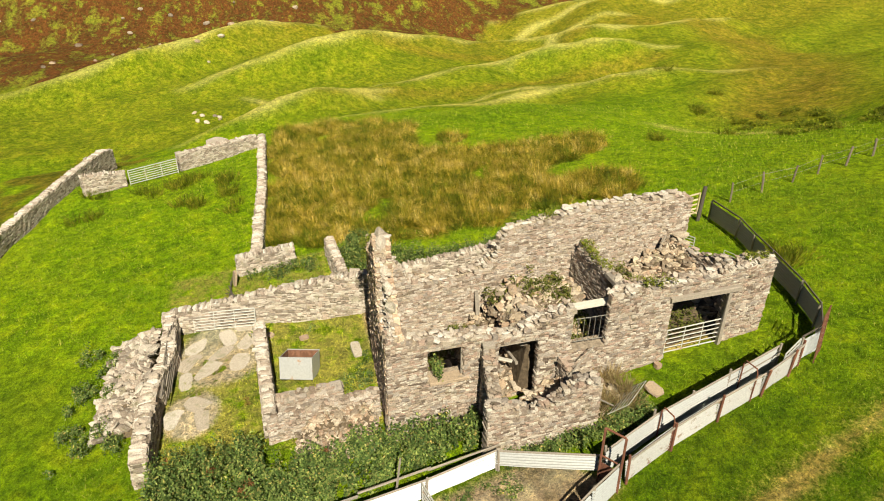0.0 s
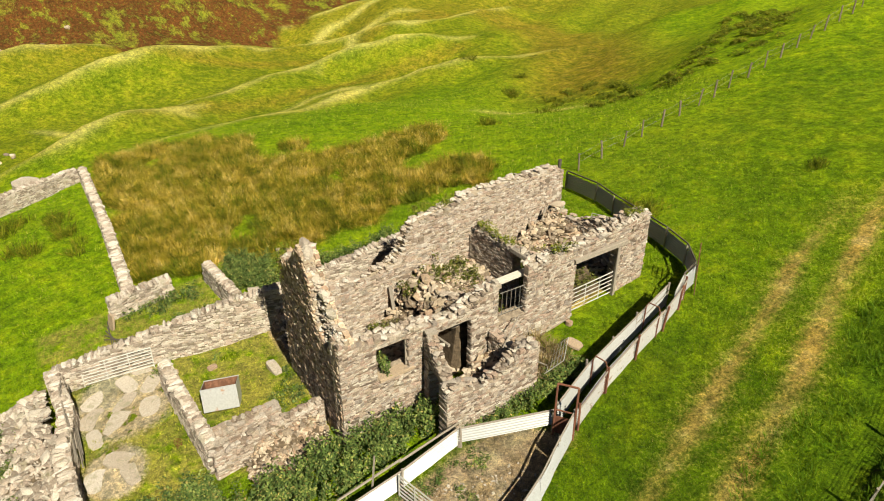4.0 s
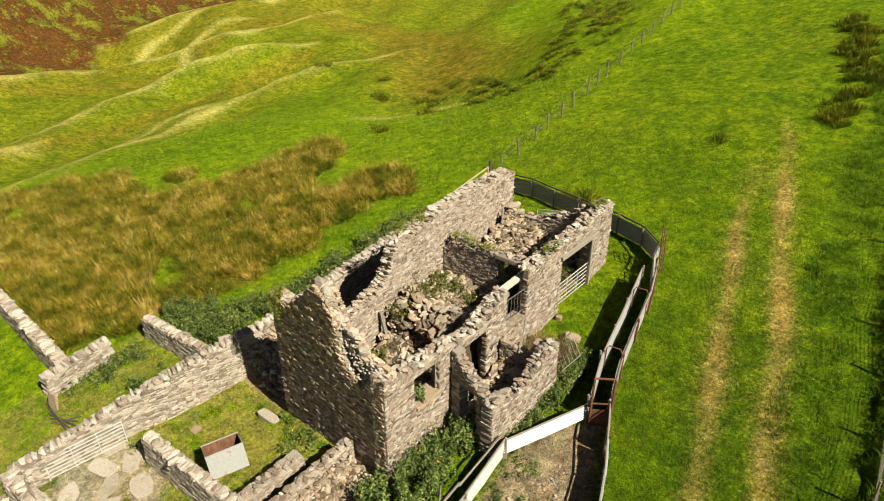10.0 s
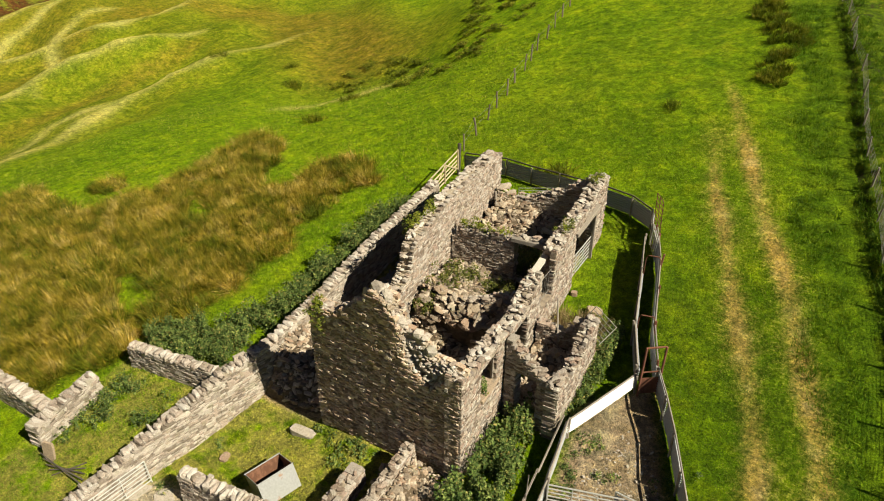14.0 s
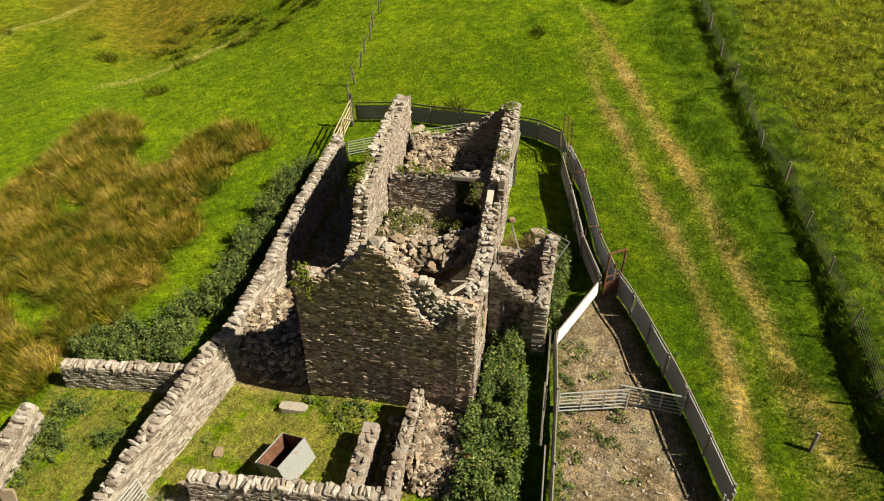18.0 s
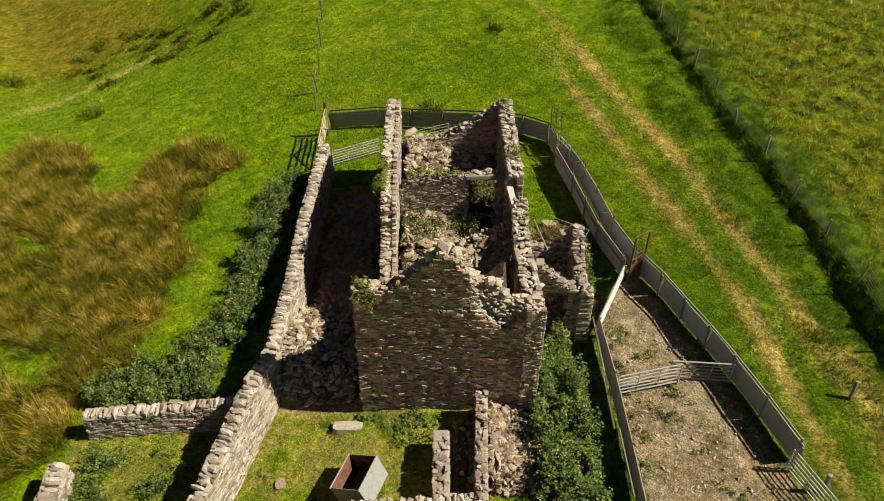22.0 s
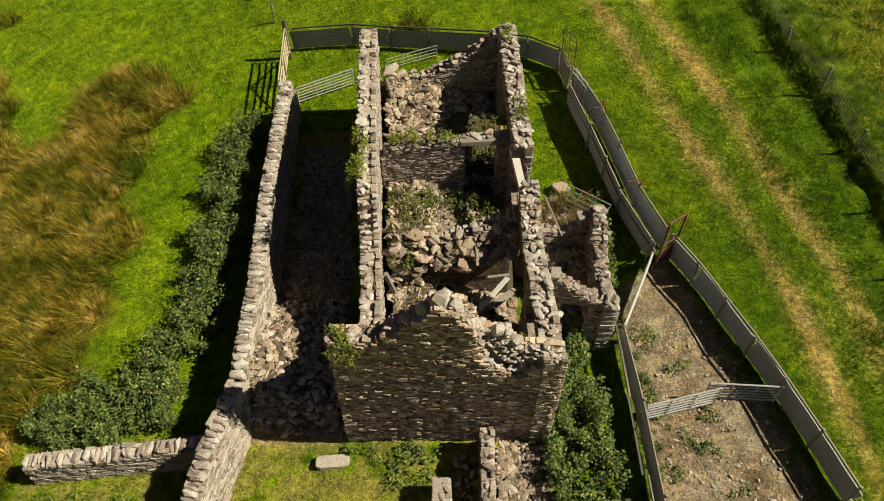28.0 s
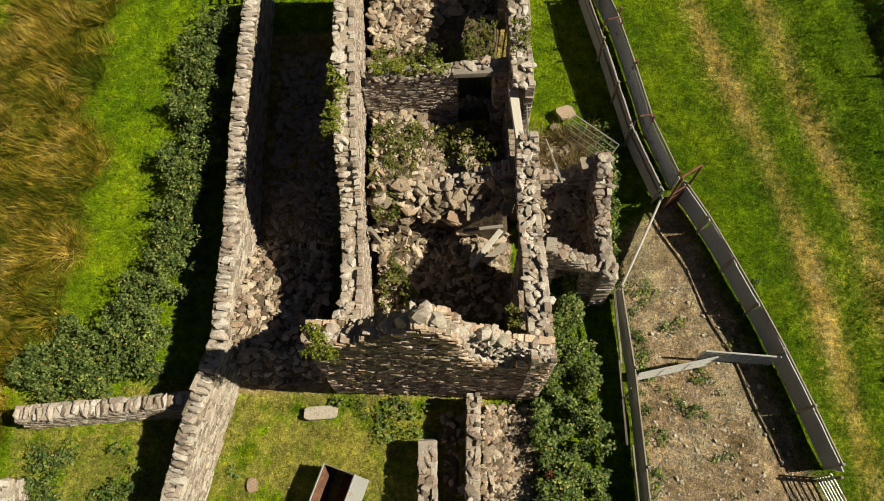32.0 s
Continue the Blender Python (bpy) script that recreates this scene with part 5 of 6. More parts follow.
timber("rough timber lintel in the porch entrance", (0.5, 3.25, 1.82), (1.75, 3.1, 1.8), 0.3, 0.12, M_WOOD_MID)
timber("grey timber lintel over an inner doorway", (-2.35, 8.98, 3.25), (-0.6, 9.05, 3.3), 0.32, 0.16)
timber("pale fallen plank lying across rubble in the barn", (-1.8, 3.5, 0.9), (-0.82, 4.7, 1.02), 0.17, 0.06, M_WOOD_WHITE)
timber("fallen timber plank lying on rubble in the barn", (-1.35, 3.75, 0.72), (-0.7, 4.3, 0.76), 0.26, 0.05)
timber("fallen timber joist lying against rubble", (-2.0, 4.75, 0.85), (-0.75, 4.85, 0.95), 0.12, 0.12)
timber("short timber leaning on the rear wall", (-4.88, 4.5, 1.5), (-4.5, 4.5, 0.0), 0.15, 0.14)
timber("old timber leaning inside the broken end room", (-5.15, 13.05, 2.9), (-4.85, 12.5, 1.9), 0.08, 0.08)
timber("thin pole leaning out of the porch rubble", (1.2, 5.8, 1.4), (0.5, 7.2, 2.3), 0.05, 0.05)
timber("thin pole leaning on the porch end", (2.3, 6.7, 1.5), (1.9, 7.9, gz(1.9, 7.9)), 0.05, 0.05)
timber("tall thin pole standing in the nettles", (2.75, -0.4, gz(2.75, -0.4)), (2.72, -0.2, gz(2.75, -0.4) + 1.9), 0.05, 0.05)
for x, y in ((2.6, 1.5), (2.65, -0.8), (2.9, -3.2)):
    timber("grey timber rail beside the nettle bed", (x, y + 1.6, gz(x, y + 1.6) + 0.95), (x + 0.1, y - 0.8, gz(x, y - 0.8) + 0.95), 0.06, 0.08)
for k in range(7):
    timber("long thin timber pole stacked along a yard wall", (-10.8 + 0.4 * k % 1.3, -8.2 - 0.05 * k, gz(-10.5, -8.2) + 0.5 + 0.13 * k), (-6.0 + 0.5 * (k % 3), -8.25 - 0.04 * k, gz(-6, -8.2) + 0.35 + 0.12 * k), 0.05, 0.06, name="timber_pole")
for k in range(6):
    timber("weathered pole laid along a drystone wall foot", (-10.45 + 0.01 * k, -4.2, gz(-10.4, -4.2) + 0.25 + 0.12 * k), (-10.95 + 0.01 * k, -8.0, gz(-10.9, -8.0) + 0.25 + 0.12 * k), 0.04, 0.06, name="timber_pole")


def slab(name, label, cat, at, size, turn=0.0, tilt=(0, 0), material=None, wild=0.04, n=9, group="", power=0.6):
    """A flat broken stone with an uneven outline."""
    bm = bmesh.new()
    ring = [(0.5 * size[0] * np.sign(math.cos(a)) * abs(math.cos(a)) ** power * RNG.uniform(0.9, 1.05), 0.5 * size[1] * np.sign(math.sin(a)) * abs(math.sin(a)) ** power * RNG.uniform(0.9, 1.05)) for a in np.linspace(0, 2 * np.pi, n, endpoint=False) + 0.2]
    lo = [bm.verts.new((x, y, -size[2])) for x, y in ring]
    hi = [bm.verts.new((x * 0.97, y * 0.97, RNG.normal(0, wild * size[2]))) for x, y in ring]
    bm.faces.new(hi)
    bm.faces.new(lo[::-1])
    for i in range(n):
        bm.faces.new((lo[i], lo[(i + 1) % n], hi[(i + 1) % n], hi[i]))
    me = bpy.data.meshes.new(name)
    bm.to_mesh(me)
    bm.free()
    ob = put(name, me, material or M_RUBBLE, None, label, cat, group)
    ob.matrix_basis = Matrix.Translation(at) @ Matrix.Rotation(turn, 4, "Z") @ Matrix.Rotation(tilt[0], 4, "X") @ Matrix.Rotation(tilt[1], 4, "Y")
    return ob


M_FLAG = stone_mat("pale_flagstone", [(0.56, 0.48, 0.385), (0.62, 0.54, 0.445), (0.50, 0.42, 0.33), (0.66, 0.58, 0.49)], 0.3, 0.35)
slab("stone_slab", "flat tan stone slab lying in the grass", "slab", (1.5, 9.25, gz(1.5, 9.25) + 0.2), (0.72, 0.58, 0.08), 0.5, (-0.05, 0.2), M_SLAB, n=7, power=0.55)
slab("stone_block", "small stone block by the doorway", "stone", (0.25, 10.1, gz(0.25, 10.1) + 0.16), (0.3, 0.25, 0.22), 0.3)
slab("stone_step", "flat stone step at the gable foot", "slab", (-6.55, -0.42, gz(-6.55, -0.42) + 0.16), (1.15, 0.42, 0.24), 0.05, material=M_FLAG, n=12, power=0.35)
sill = box_bm(0.46, 1.42, 0.13, 0.015)
for v in sill.verts:
    v.co += Vector(RNG.normal(0, 0.008, 3))
sill_me = bpy.data.meshes.new("window_sill")
sill.to_mesh(sill_me)
sill.free()
put("window_sill", sill_me, M_SLAB, None, "reddish sandstone sill under a small window", "sill").matrix_basis = pose(0.04, 2.04, 1.5, rz=1.6)
for x, y in ((-9.2, -4.1), (-8.6, -2.6), (-10.9, -9.9), (-9.6, -10.4), (1.1, 8.8), (2.2, 7.6), (2.8, 7.3)):
    slab("loose_stone", "loose grey stone lying in the grass", "stone", (x, y, gz(x, y) + 0.1), (RNG.uniform(0.25, 0.5), RNG.uniform(0.2, 0.35), 0.18), RNG.uniform(0, 3), group="loose stones")
# broken flags of the yard floor
for k, (x, y) in enumerate(((-10.1, -5.3), (-9.6, -6.0), (-9.0, -5.1), (-9.4, -7.2), (-8.5, -6.4), (-8.2, -7.5), (-7.6, -5.6), (-7.4, -6.8), (-6.9, -7.7), (-5.2, -7.0), (-4.6, -7.9), (-4.1, -6.9))):
    x, y = x + RNG.normal(0, 0.1), y + RNG.normal(0, 0.1)
    slab("flagstone", "pale worn flagstone sunk in the overgrown yard floor", "flagstone", (x, y, gz(x, y) + RNG.uniform(0.015, 0.04)), (RNG.uniform(0.9, 1.5), RNG.uniform(0.6, 1.0), 0.1), RNG.uniform(0, 3.1), (RNG.normal(0, 0.03), RNG.normal(0, 0.03)), M_FLAG, n=9, group="yard flagstones", power=0.6)

# ---- steel tank ----
tank = empty("water_tank", (-5.75, -3.05, gz(-5.75, -3.05)), "open galvanised steel tank with rusty inside", "tank")
tl, tw, th, tt = 1.4, 1.15, 0.95, 0.02
ta, tn = Vector((0.32, 0.94, 0.05)).normalized(), Vector((-0.36, 0.08, 0.93)).normalized()
tb = tn.cross(ta).normalized()
tm = Matrix.Translation((-5.6, -2.95, gz(-5.75, -3.05) + 0.06)) @ Matrix((ta, tb, ta.cross(tb))).transposed().to_4x4()
for nm, size, at in (("side", (tl, tt, th), (0, -tw / 2, th / 2)), ("side", (tl, tt, th), (0, tw / 2, th / 2)), ("end", (tt, tw - tt, th), (-tl / 2 + tt / 2, 0, th / 2)), ("end", (tt, tw - tt, th), (tl / 2 - tt / 2, 0, th / 2)), ("bottom", (tl - 2 * tt, tw - tt, tt), (0, 0, tt))):
    bm = box_bm(*size, 0.004, at)
    bmesh.ops.transform(bm, matrix=tm, verts=bm.verts)
    under(part(nm, bm, M_TANK, None), tank)
for size, at in (((tl - 0.06, 0.006, th - 0.04), (0, -tw / 2 + 0.02, th / 2)), ((tl - 0.06, 0.006, th - 0.04), (0, tw / 2 - 0.02, th / 2)), ((0.006, tw - 0.08, th - 0.04), (-tl / 2 + 0.03, 0, th / 2)), ((0.006, tw - 0.08, th - 0.04), (tl / 2 - 0.03, 0, th / 2)), ((tl - 0.1, tw - 0.1, 0.006), (0, 0, 0.05))):
    bm = box_bm(*size, 0, at)
    bmesh.ops.transform(bm, matrix=tm, verts=bm.verts)
    under(part("lining", bm, M_TANK_IN, None, "rust-brown inner face"), tank)
for y in (-tw / 2, tw / 2):
    bm = box_bm(tl + 0.05, 0.05, 0.03, 0.006, (0, y, th))
    bmesh.ops.transform(bm, matrix=tm, verts=bm.verts)
    under(part("rim", bm, M_TANK, None), tank)

# slab and sticks by the pen
slab("stone_slab", "upright pinkish stone slab at the end of a pen wall", "slab", (-14.8, -5.8, gz(-14.8, -5.8) + 0.42), (0.52, 0.95, 0.1), 0.3, (1.4, 0.0), M_SLAB, n=8, power=0.5)
for k in range(5):
    timber("dry dead stick lying by a pen wall", (-14.0 - 0.3 * k, -6.3 + 0.1 * k, gz(-14, -6.3) + 0.08 + 0.05 * k), (-13.2 + 0.2 * k, -5.3 - 0.2 * k, gz(-13, -5.5) + 0.1), 0.04, 0.04, M_WOOD_DARK, "dead_stick")

# big stones standing on the gable peak
for k, (x, z, w, h, t) in enumerate(((-3.12, 5.72, 0.5, 0.36, 0.25), (-2.72, 5.5, 0.42, 0.46, -0.25), (-3.5, 5.33, 0.44, 0.26, 0.2), (-2.95, 5.55, 0.36, 0.3, 0.5), (-2.25, 4.7, 0.42, 0.32, -0.35), (-1.6, 4.45, 0.4, 0.28, 0.3), (-1.15, 3.95, 0.42, 0.3, -0.2))):
    v, f = ROUGH[k]
    ob = put("peak_stone", mesh_np("peak_stone", v, f), M_DRY, None, "large pale block on the broken gable top", "stone", "gable peak stones")
    ob.matrix_basis = Matrix.Translation((x, 0.33, z)) @ Matrix.Rotation(t, 4, "Y") @ Matrix.Rotation(t * 2, 4, "Z") @ Matrix.Diagonal((w, 0.34, 1.4 * h, 1))

# ---- fallen stone ----
heap("pen_gravel", "pale gravel trodden into the pen floor", 3.5, 8.0, -6.5, 4.5, lambda u, v: 0.0, 700, (0.04, 0.11), 0, earth=False, mask=lambda u, v: (3.5 + 4.5 * u) < 7.3 - 0.42 * (-6.5 + 11 * v) and (3.5 + 4.5 * u) > 3.2 + 0.35 * max(0, -3.5 + 11 * v - 3), material=M_FLAG)
heap("rubble_corridor", "fallen stones heaped against the boundary wall", -9.3, -6.3, 0.4, 5.2, lambda u, v: 1.5 * max(0, 1 - u * 0.72) * min(1, (1 - v) * 2) * min(1, v * 6) + 0.12, 600, (0.1, 0.3), 70)
# No stones on the south floor: bare dark earth stands in for deep shade.
heap("rubble_room_south", "fallen stones filling a roofless barn room", -4.8, -0.4, 0.7, 5.6, lambda u, v: -0.75 + 4.0 * max(0, v - 0.48) * max(0, 1.1 - u * 1.1) + (1.1 * math.exp(-(((u - 0.69) / 0.2) ** 2 + ((v - 0.68) / 0.14) ** 2))), 520, (0.1, 0.32), 70, level=True, mask=lambda u, v: v > 0.36 or u < 0.2)
heap("rubble_partition", "big tumbled stones of a fallen inner wall", -4.85, -0.5, 4.9, 6.35, lambda u, v: 1.7 + 1.0 * u * u - 1.5 * abs(v - 0.5), 170, (0.2, 0.46), 70, level=True)
heap("rubble_room_middle", "fallen stones and earth in the middle barn room", -5.0, -0.5, 5.6, 8.8, lambda u, v: 1.95 - 0.5 * v - 1.9 * max(0, u - 0.35) * (0.45 + v), 420, (0.1, 0.36), 70, level=True)
heap("rubble_room_north", "tumbled wall stones in the end barn room", -5.2, -0.6, 9.2, 13.8, lambda u, v: 0.7 + 0.75 * (1 - u) + 2.2 * max(0, v - 0.42) * (1.25 - 0.85 * u), 560, (0.1, 0.38), 80, level=True, mask=lambda u, v: u < 0.5 or v > 0.78 or v < 0.1)
heap("corridor_floor_stones", "reddish flat stones in the shaded passage", -8.6, -6.4, 5.2, 12.4, lambda u, v: 0.02, 430, (0.1, 0.3), 40, earth=False, material=M_SLAB)
heap("rubble_porch", "fallen stones filling the broken porch", 0.3, 2.1, 3.6, 6.6, lambda u, v: 0.1 + 0.95 * min(1, v * 1.3) * (1 - 0.45 * u), 420, (0.1, 0.34), 60)
heap("rubble_porch_end", "fallen stones and earth beyond the porch", 0.15, 2.2, 6.5, 8.3, lambda u, v: 0.85 * (1 - v) * (1 - 0.4 * u), 170, (0.1, 0.3), 40)
heap("rubble_byre", "pale fallen stones spilling from a ruined wall", -1.5, 0.3, -3.4, -0.3, lambda u, v: 0.95 * max(0, 1 - u * 1.15) * min(1, v * 3 + 0.25), 420, (0.08, 0.24), 60)
heap("rubble_yard", "collapsed stones outside the yard wall", -11.2, -4.2, -11.3, -9.1, lambda u, v: 0.95 * v * (0.55 + 0.45 * math.sin(u * 3.1)), 520, (0.14, 0.42), 60, material=M_DRY)
heap("rubble_end", "fallen stones outside the end of the barn", -5.2, -2.5, 14.2, 15.5, lambda u, v: 0.5 * (1 - v), 60, (0.16, 0.4), 20)
heap("rubble_trough", "stones on the floor of the ruined trough", -2.7, -1.95, -4.0, -0.4, lambda u, v: 0.05, 25, (0.12, 0.25), 10)


# ---- plants ----
def leaves(name, label, category, spots, per, leaf, spread, height, material, droop=0.4, parent=None):
    """Leafy plants: at each spot (x, y, z, scale) a cloud of small folded leaves."""
    n = len(spots)
    sp = np.repeat(np.asarray(spots, float), per, 0)
    k = len(sp)
    t = RNG.uniform(0, 1, k) ** 0.7
    ang = RNG.uniform(0, 2 * np.pi, k)
    rad = spread * sp[:, 3] * np.sqrt(RNG.uniform(0, 1, k)) * (1.15 - 0.55 * t)
    c = np.stack([sp[:, 0] + rad * np.cos(ang), sp[:, 1] + rad * np.sin(ang), sp[:, 2] + t * height * sp[:, 3]], -1)
    out = RNG.uniform(0, 2 * np.pi, k)
    dip = RNG.normal(-droop * 0.4, 0.5, k)
    ax = np.stack([np.cos(out) * np.cos(dip), np.sin(out) * np.cos(dip), np.sin(dip)], -1)
    side = np.stack([-np.sin(out), np.cos(out), RNG.normal(0, 0.35, k)], -1)
    ln = leaf * RNG.uniform(0.6, 1.3, k)[:, None]
    v = np.stack([c - ax * ln * 0.5, c + side * ln * 0.3, c + ax * ln * 0.6, c - side * ln * 0.3], 1).reshape(-1, 3)
    f = np.arange(4 * k).reshape(-1, 4)
    return put(name, mesh_np(name, v, f), material, parent, label, category, kind="stuff" if parent is None else "")


def blades(name, label, category, spots, per, length, spread, width, material, lean=0.35, wind=(0, 0), fine=False):
    """Tufts of narrow blades at spots (x, y, z, scale)."""
    sp = np.repeat(np.asarray(spots, float), per, 0)
    k = len(sp)
    a = RNG.uniform(0, 2 * np.pi, k)
    r = spread * sp[:, 3] * np.sqrt(RNG.uniform(0, 1, k))
    p = np.stack([sp[:, 0] + r * np.cos(a), sp[:, 1] + r * np.sin(a), sp[:, 2] - 0.05], -1)
    ln = length * sp[:, 3] * RNG.uniform(0.55, 1.2, k)
    b = a + RNG.normal(0, 0.6, k)
    lf = lean * RNG.uniform(0.2, 1.6, k)
    tip = p + np.stack([np.cos(b) * lf * ln + wind[0] * ln, np.sin(b) * lf * ln + wind[1] * ln, ln * np.sqrt(np.maximum(0.15, 1 - lf**2))], -1)
    mid = p * 0.45 + tip * 0.55 + np.stack([0 * ln, 0 * ln, 0.09 * ln], -1)
    tw = RNG.uniform(0, np.pi, k)
    s = np.stack([np.cos(tw), np.sin(tw), 0 * tw], -1) * (width * RNG.uniform(0.7, 1.3, k))[:, None]
    if fine:
        v = np.stack([p - s, p + s, tip], 1).reshape(-1, 3)
        return put(name, mesh_np(name, v, np.arange(3 * k).reshape(-1, 3)), material, None, label, category, kind="stuff")
    v = np.stack([p - s, p + s, mid + s * 0.8, tip, mid - s * 0.8], 1).reshape(-1, 3)
    f = np.arange(5 * k).reshape(-1, 5)
    return put(name, mesh_np(name, v, f), material, None, label, category, kind="stuff")


def scatter(n, x0, x1, y0, y1, keep, lift=0.0, scale=(0.7, 1.2)):
    out = []
    while len(out) < n:
        x, y = RNG.uniform(x0, x1, 4000), RNG.uniform(y0, y1, 4000)
        ok = keep(x, y)
        for a, b in zip(x[ok], y[ok]):
            out.append((a, b, 0, RNG.uniform(*scale)))
    out = np.array(out[:n])
    out[:, 2] = ground_z(out[:, 0], out[:, 1]) + np.maximum(0, bank_h(out[:, 0], out[:, 1])) + lift
    return out


def clump(x, y):
    return np.sin(x * 1.9 + 1.7 * np.sin(y * 1.3)) * np.sin(y * 2.1 + 1.1 * np.sin(x * 0.9))


rush = scatter(2500, -47, -13, -8, 26, lambda x, y: (in_beds(x, y) > 0.4) & (clump(x * 0.8, y * 0.8) > -0.4 + RNG.uniform(-0.2, 0.2, x.shape)), 0, (0.45, 1.3))
blades("rush_bed", "brown and tawny soft rushes in dense tufts", "rushes", rush[:1750], 125, 0.85, 0.36, 0.015, M_RUSH, 0.75, (-0.12, -0.1), fine=True)
blades("green_rushes", "green soft rushes growing among brown ones", "rushes", rush[1750:], 125, 0.8, 0.36, 0.015, M_RUSH_G, 0.7, (-0.1, -0.1), fine=True)
PEN_TUFTS = np.array([(x, y, gz(x, y), s) for x, y, s in ((-32.4, -15.9, 1.0), (-28.6, -15.6, 1.1), (-31, -12.2, 1.1), (-32.5, -10.6, 1.2), (-31.8, -9.4, 1.2), (-28, -8.2, 1.3), (-27.6, -9.3, 1.1), (-28.2, -6.6, 1.2), (-30.8, -7.1, 1.2), (-32.2, -7.4, 1.1), (-25.6, -6.2, 1.0), (-33.6, -8.6, 1.0))])
blades("pen_rushes", "dark green rush tufts in the walled pen", "rushes", np.repeat(PEN_TUFTS, 3, 0) + RNG.normal(0, 0.5, (36, 4)) * (1, 1, 0, 0.05), 60, 0.8, 0.4, 0.014, M_RUSH_G, 0.5)
FIELD = np.array([(x, y, gz(x, y), s) for x, y, s in ((-4.2, 18.7, 1.0), (-4.0, 18.9, 1.1), (-4.6, 18.8, 0.9), (-27.5, 25.4, 1.1), (-27.0, 25.8, 0.9), (-0.3, 27, 0.7), (-40.5, 37.8, 1.3), (-39.8, 38.2, 1.1), (-29.5, 34.1, 0.9), (-30.3, 33.8, 1.0), (-44.3, 42.3, 1.0), (-35.1, 39.2, 1.0), (-55.5, 43, 1.1))])
blades("field_tufts", "coarse dark grass tufts in the open field", "grass", np.repeat(FIELD, 3, 0) + RNG.normal(0, 0.35, (39, 4)) * (1, 1, 0, 0.05), 60, 0.7, 0.4, 0.014, M_RUSH_G, 0.55)

FREE = lambda x, y: ~((x > -6.3) & (x < 0.5) & (y > -0.3) & (y < 14.6)) & (ground_masks(x, y)[0] < 0.45)
OPEN = lambda x, y: FREE(x, y) & (more_masks(x, y)[1] < 0.5) & (more_masks(x, y)[2] < 0.4)
YARD = lambda x, y: (x > -10.6) & (x < -1.6) & (y > -9) & (y < 0.2)
SOUTH_EAST = lambda x, y: more_masks(x, y)[3] > RNG.uniform(0.2, 0.8, x.shape)
blades("meadow_grass", "short bright green grazed grass", "grass", scatter(42000, -17, 14, -12, 27, lambda x, y: OPEN(x, y) & ~SOUTH_EAST(x, y) & ~YARD(x, y), 0, (0.4, 1.4)), 6, 0.17, 0.09, 0.014, M_BLADE, 0.7, fine=True)
blades("yard_grass", "thin yellowish grass in the overgrown yard", "grass", scatter(2600, -10.5, -1.7, -8.8, 0, lambda x, y: OPEN(x, y), 0, (0.4, 1.5)), 7, 0.15, 0.1, 0.014, M_TUSS, 0.8, fine=True)
blades("lush_grass", "deep green grass between race and track", "grass", scatter(14000, 1, 15, -12, 21, lambda x, y: OPEN(x, y) & SOUTH_EAST(x, y), 0, (0.4, 1.4)), 6, 0.14, 0.1, 0.014, M_LUSH, 0.7, fine=True)
blades("field_grass", "longer pale green pasture grass", "grass", scatter(17000, -46, -12, -20, 40, lambda x, y: in_beds(x, y) < 0.5, 0, (0.6, 1.5)), 6, 0.2, 0.2, 0.022, M_FIELD, 0.7, fine=True)
blades("track_edge_grass", "tussocky yellowish grass beyond the field fence", "grass", scatter(11000, 11, 34, -6, 42, lambda x, y: (ground_masks(x, y)[1] > 0.35) & (np.sin(4.6 * x + 1.4 * np.sin(2.3 * y)) * np.sin(4.9 * y + 1.3 * np.sin(1.9 * x)) > 0.15), 0, (0.6, 1.7)), 10, 0.3, 0.16, 0.017, M_TUSS, 0.8, fine=True)
blades("rough_tussocks", "dark coarse tussocks in the rough grazing", "grass", scatter(1300, 10, 40, -6, 46, lambda x, y: (fence_off(x, y) > 1.2) & (clump(x * 1.15, y * 1.15) > 0.42), 0, (0.5, 1.2)), 36, 0.36, 0.26, 0.016, M_RUSH_G, 0.8, fine=True)
blades("fence_line_grass", "long dark grass under the old fence line", "grass", scatter(5200, 2, 18, -10, 42, lambda x, y: (more_masks(x, y)[1] > 0.5) & (clump(x * 1.3, y * 1.3) > -0.3) & (np.abs(fence_off(x, y) + 0.8) > 0.4), 0, (0.6, 1.4)), 14, 0.26, 0.22, 0.016, M_VERGE, 0.7, fine=True)

# nettle beds
STRIP = [(-11.4, 13.2), (-11.6, 8), (-11.9, 4.5), (-13.2, 1.8), (-15.2, 1.2)]
leaves("nettle_bed_west", "dense dark green nettles along the boundary wall", "nettles", scatter(1250, -18, -10.2, -0.6, 15, lambda x, y: (seg_dist(x, y, STRIP)[0] < 0.75 + 0.5 * clump(1.4 * x, 1.4 * y) + 0.6 * np.clip((4 - y) / 4, 0, 1)) & (clump(2.6 * x, 2.6 * y) > -0.5), 0, (0.25, 1.35)), 46, 0.09, 0.22, 0.85, M_NETTLE, 0.25)
leaves("nettle_bed_east", "tall dark green nettles between barn and pen", "nettles", scatter(1000, -1.6, 3.3, -8.5, 3.4, lambda x, y: (x < 2.0 - 0.05 * y + 0.3 * clump(2 * x, 2 * y)) & (x > np.where(y > -0.3, 0.5, np.where(y > -4.6, 0.1, -3.6 + 0.5 * clump(x, y)))) & ((y < 2.6) | (x < 1.9)) & (clump(x * 1.9, y * 1.9) > -0.35), 0, (0.25, 1.45)), 48, 0.1, 0.2, 1.0, M_NETTLE, 0.25)
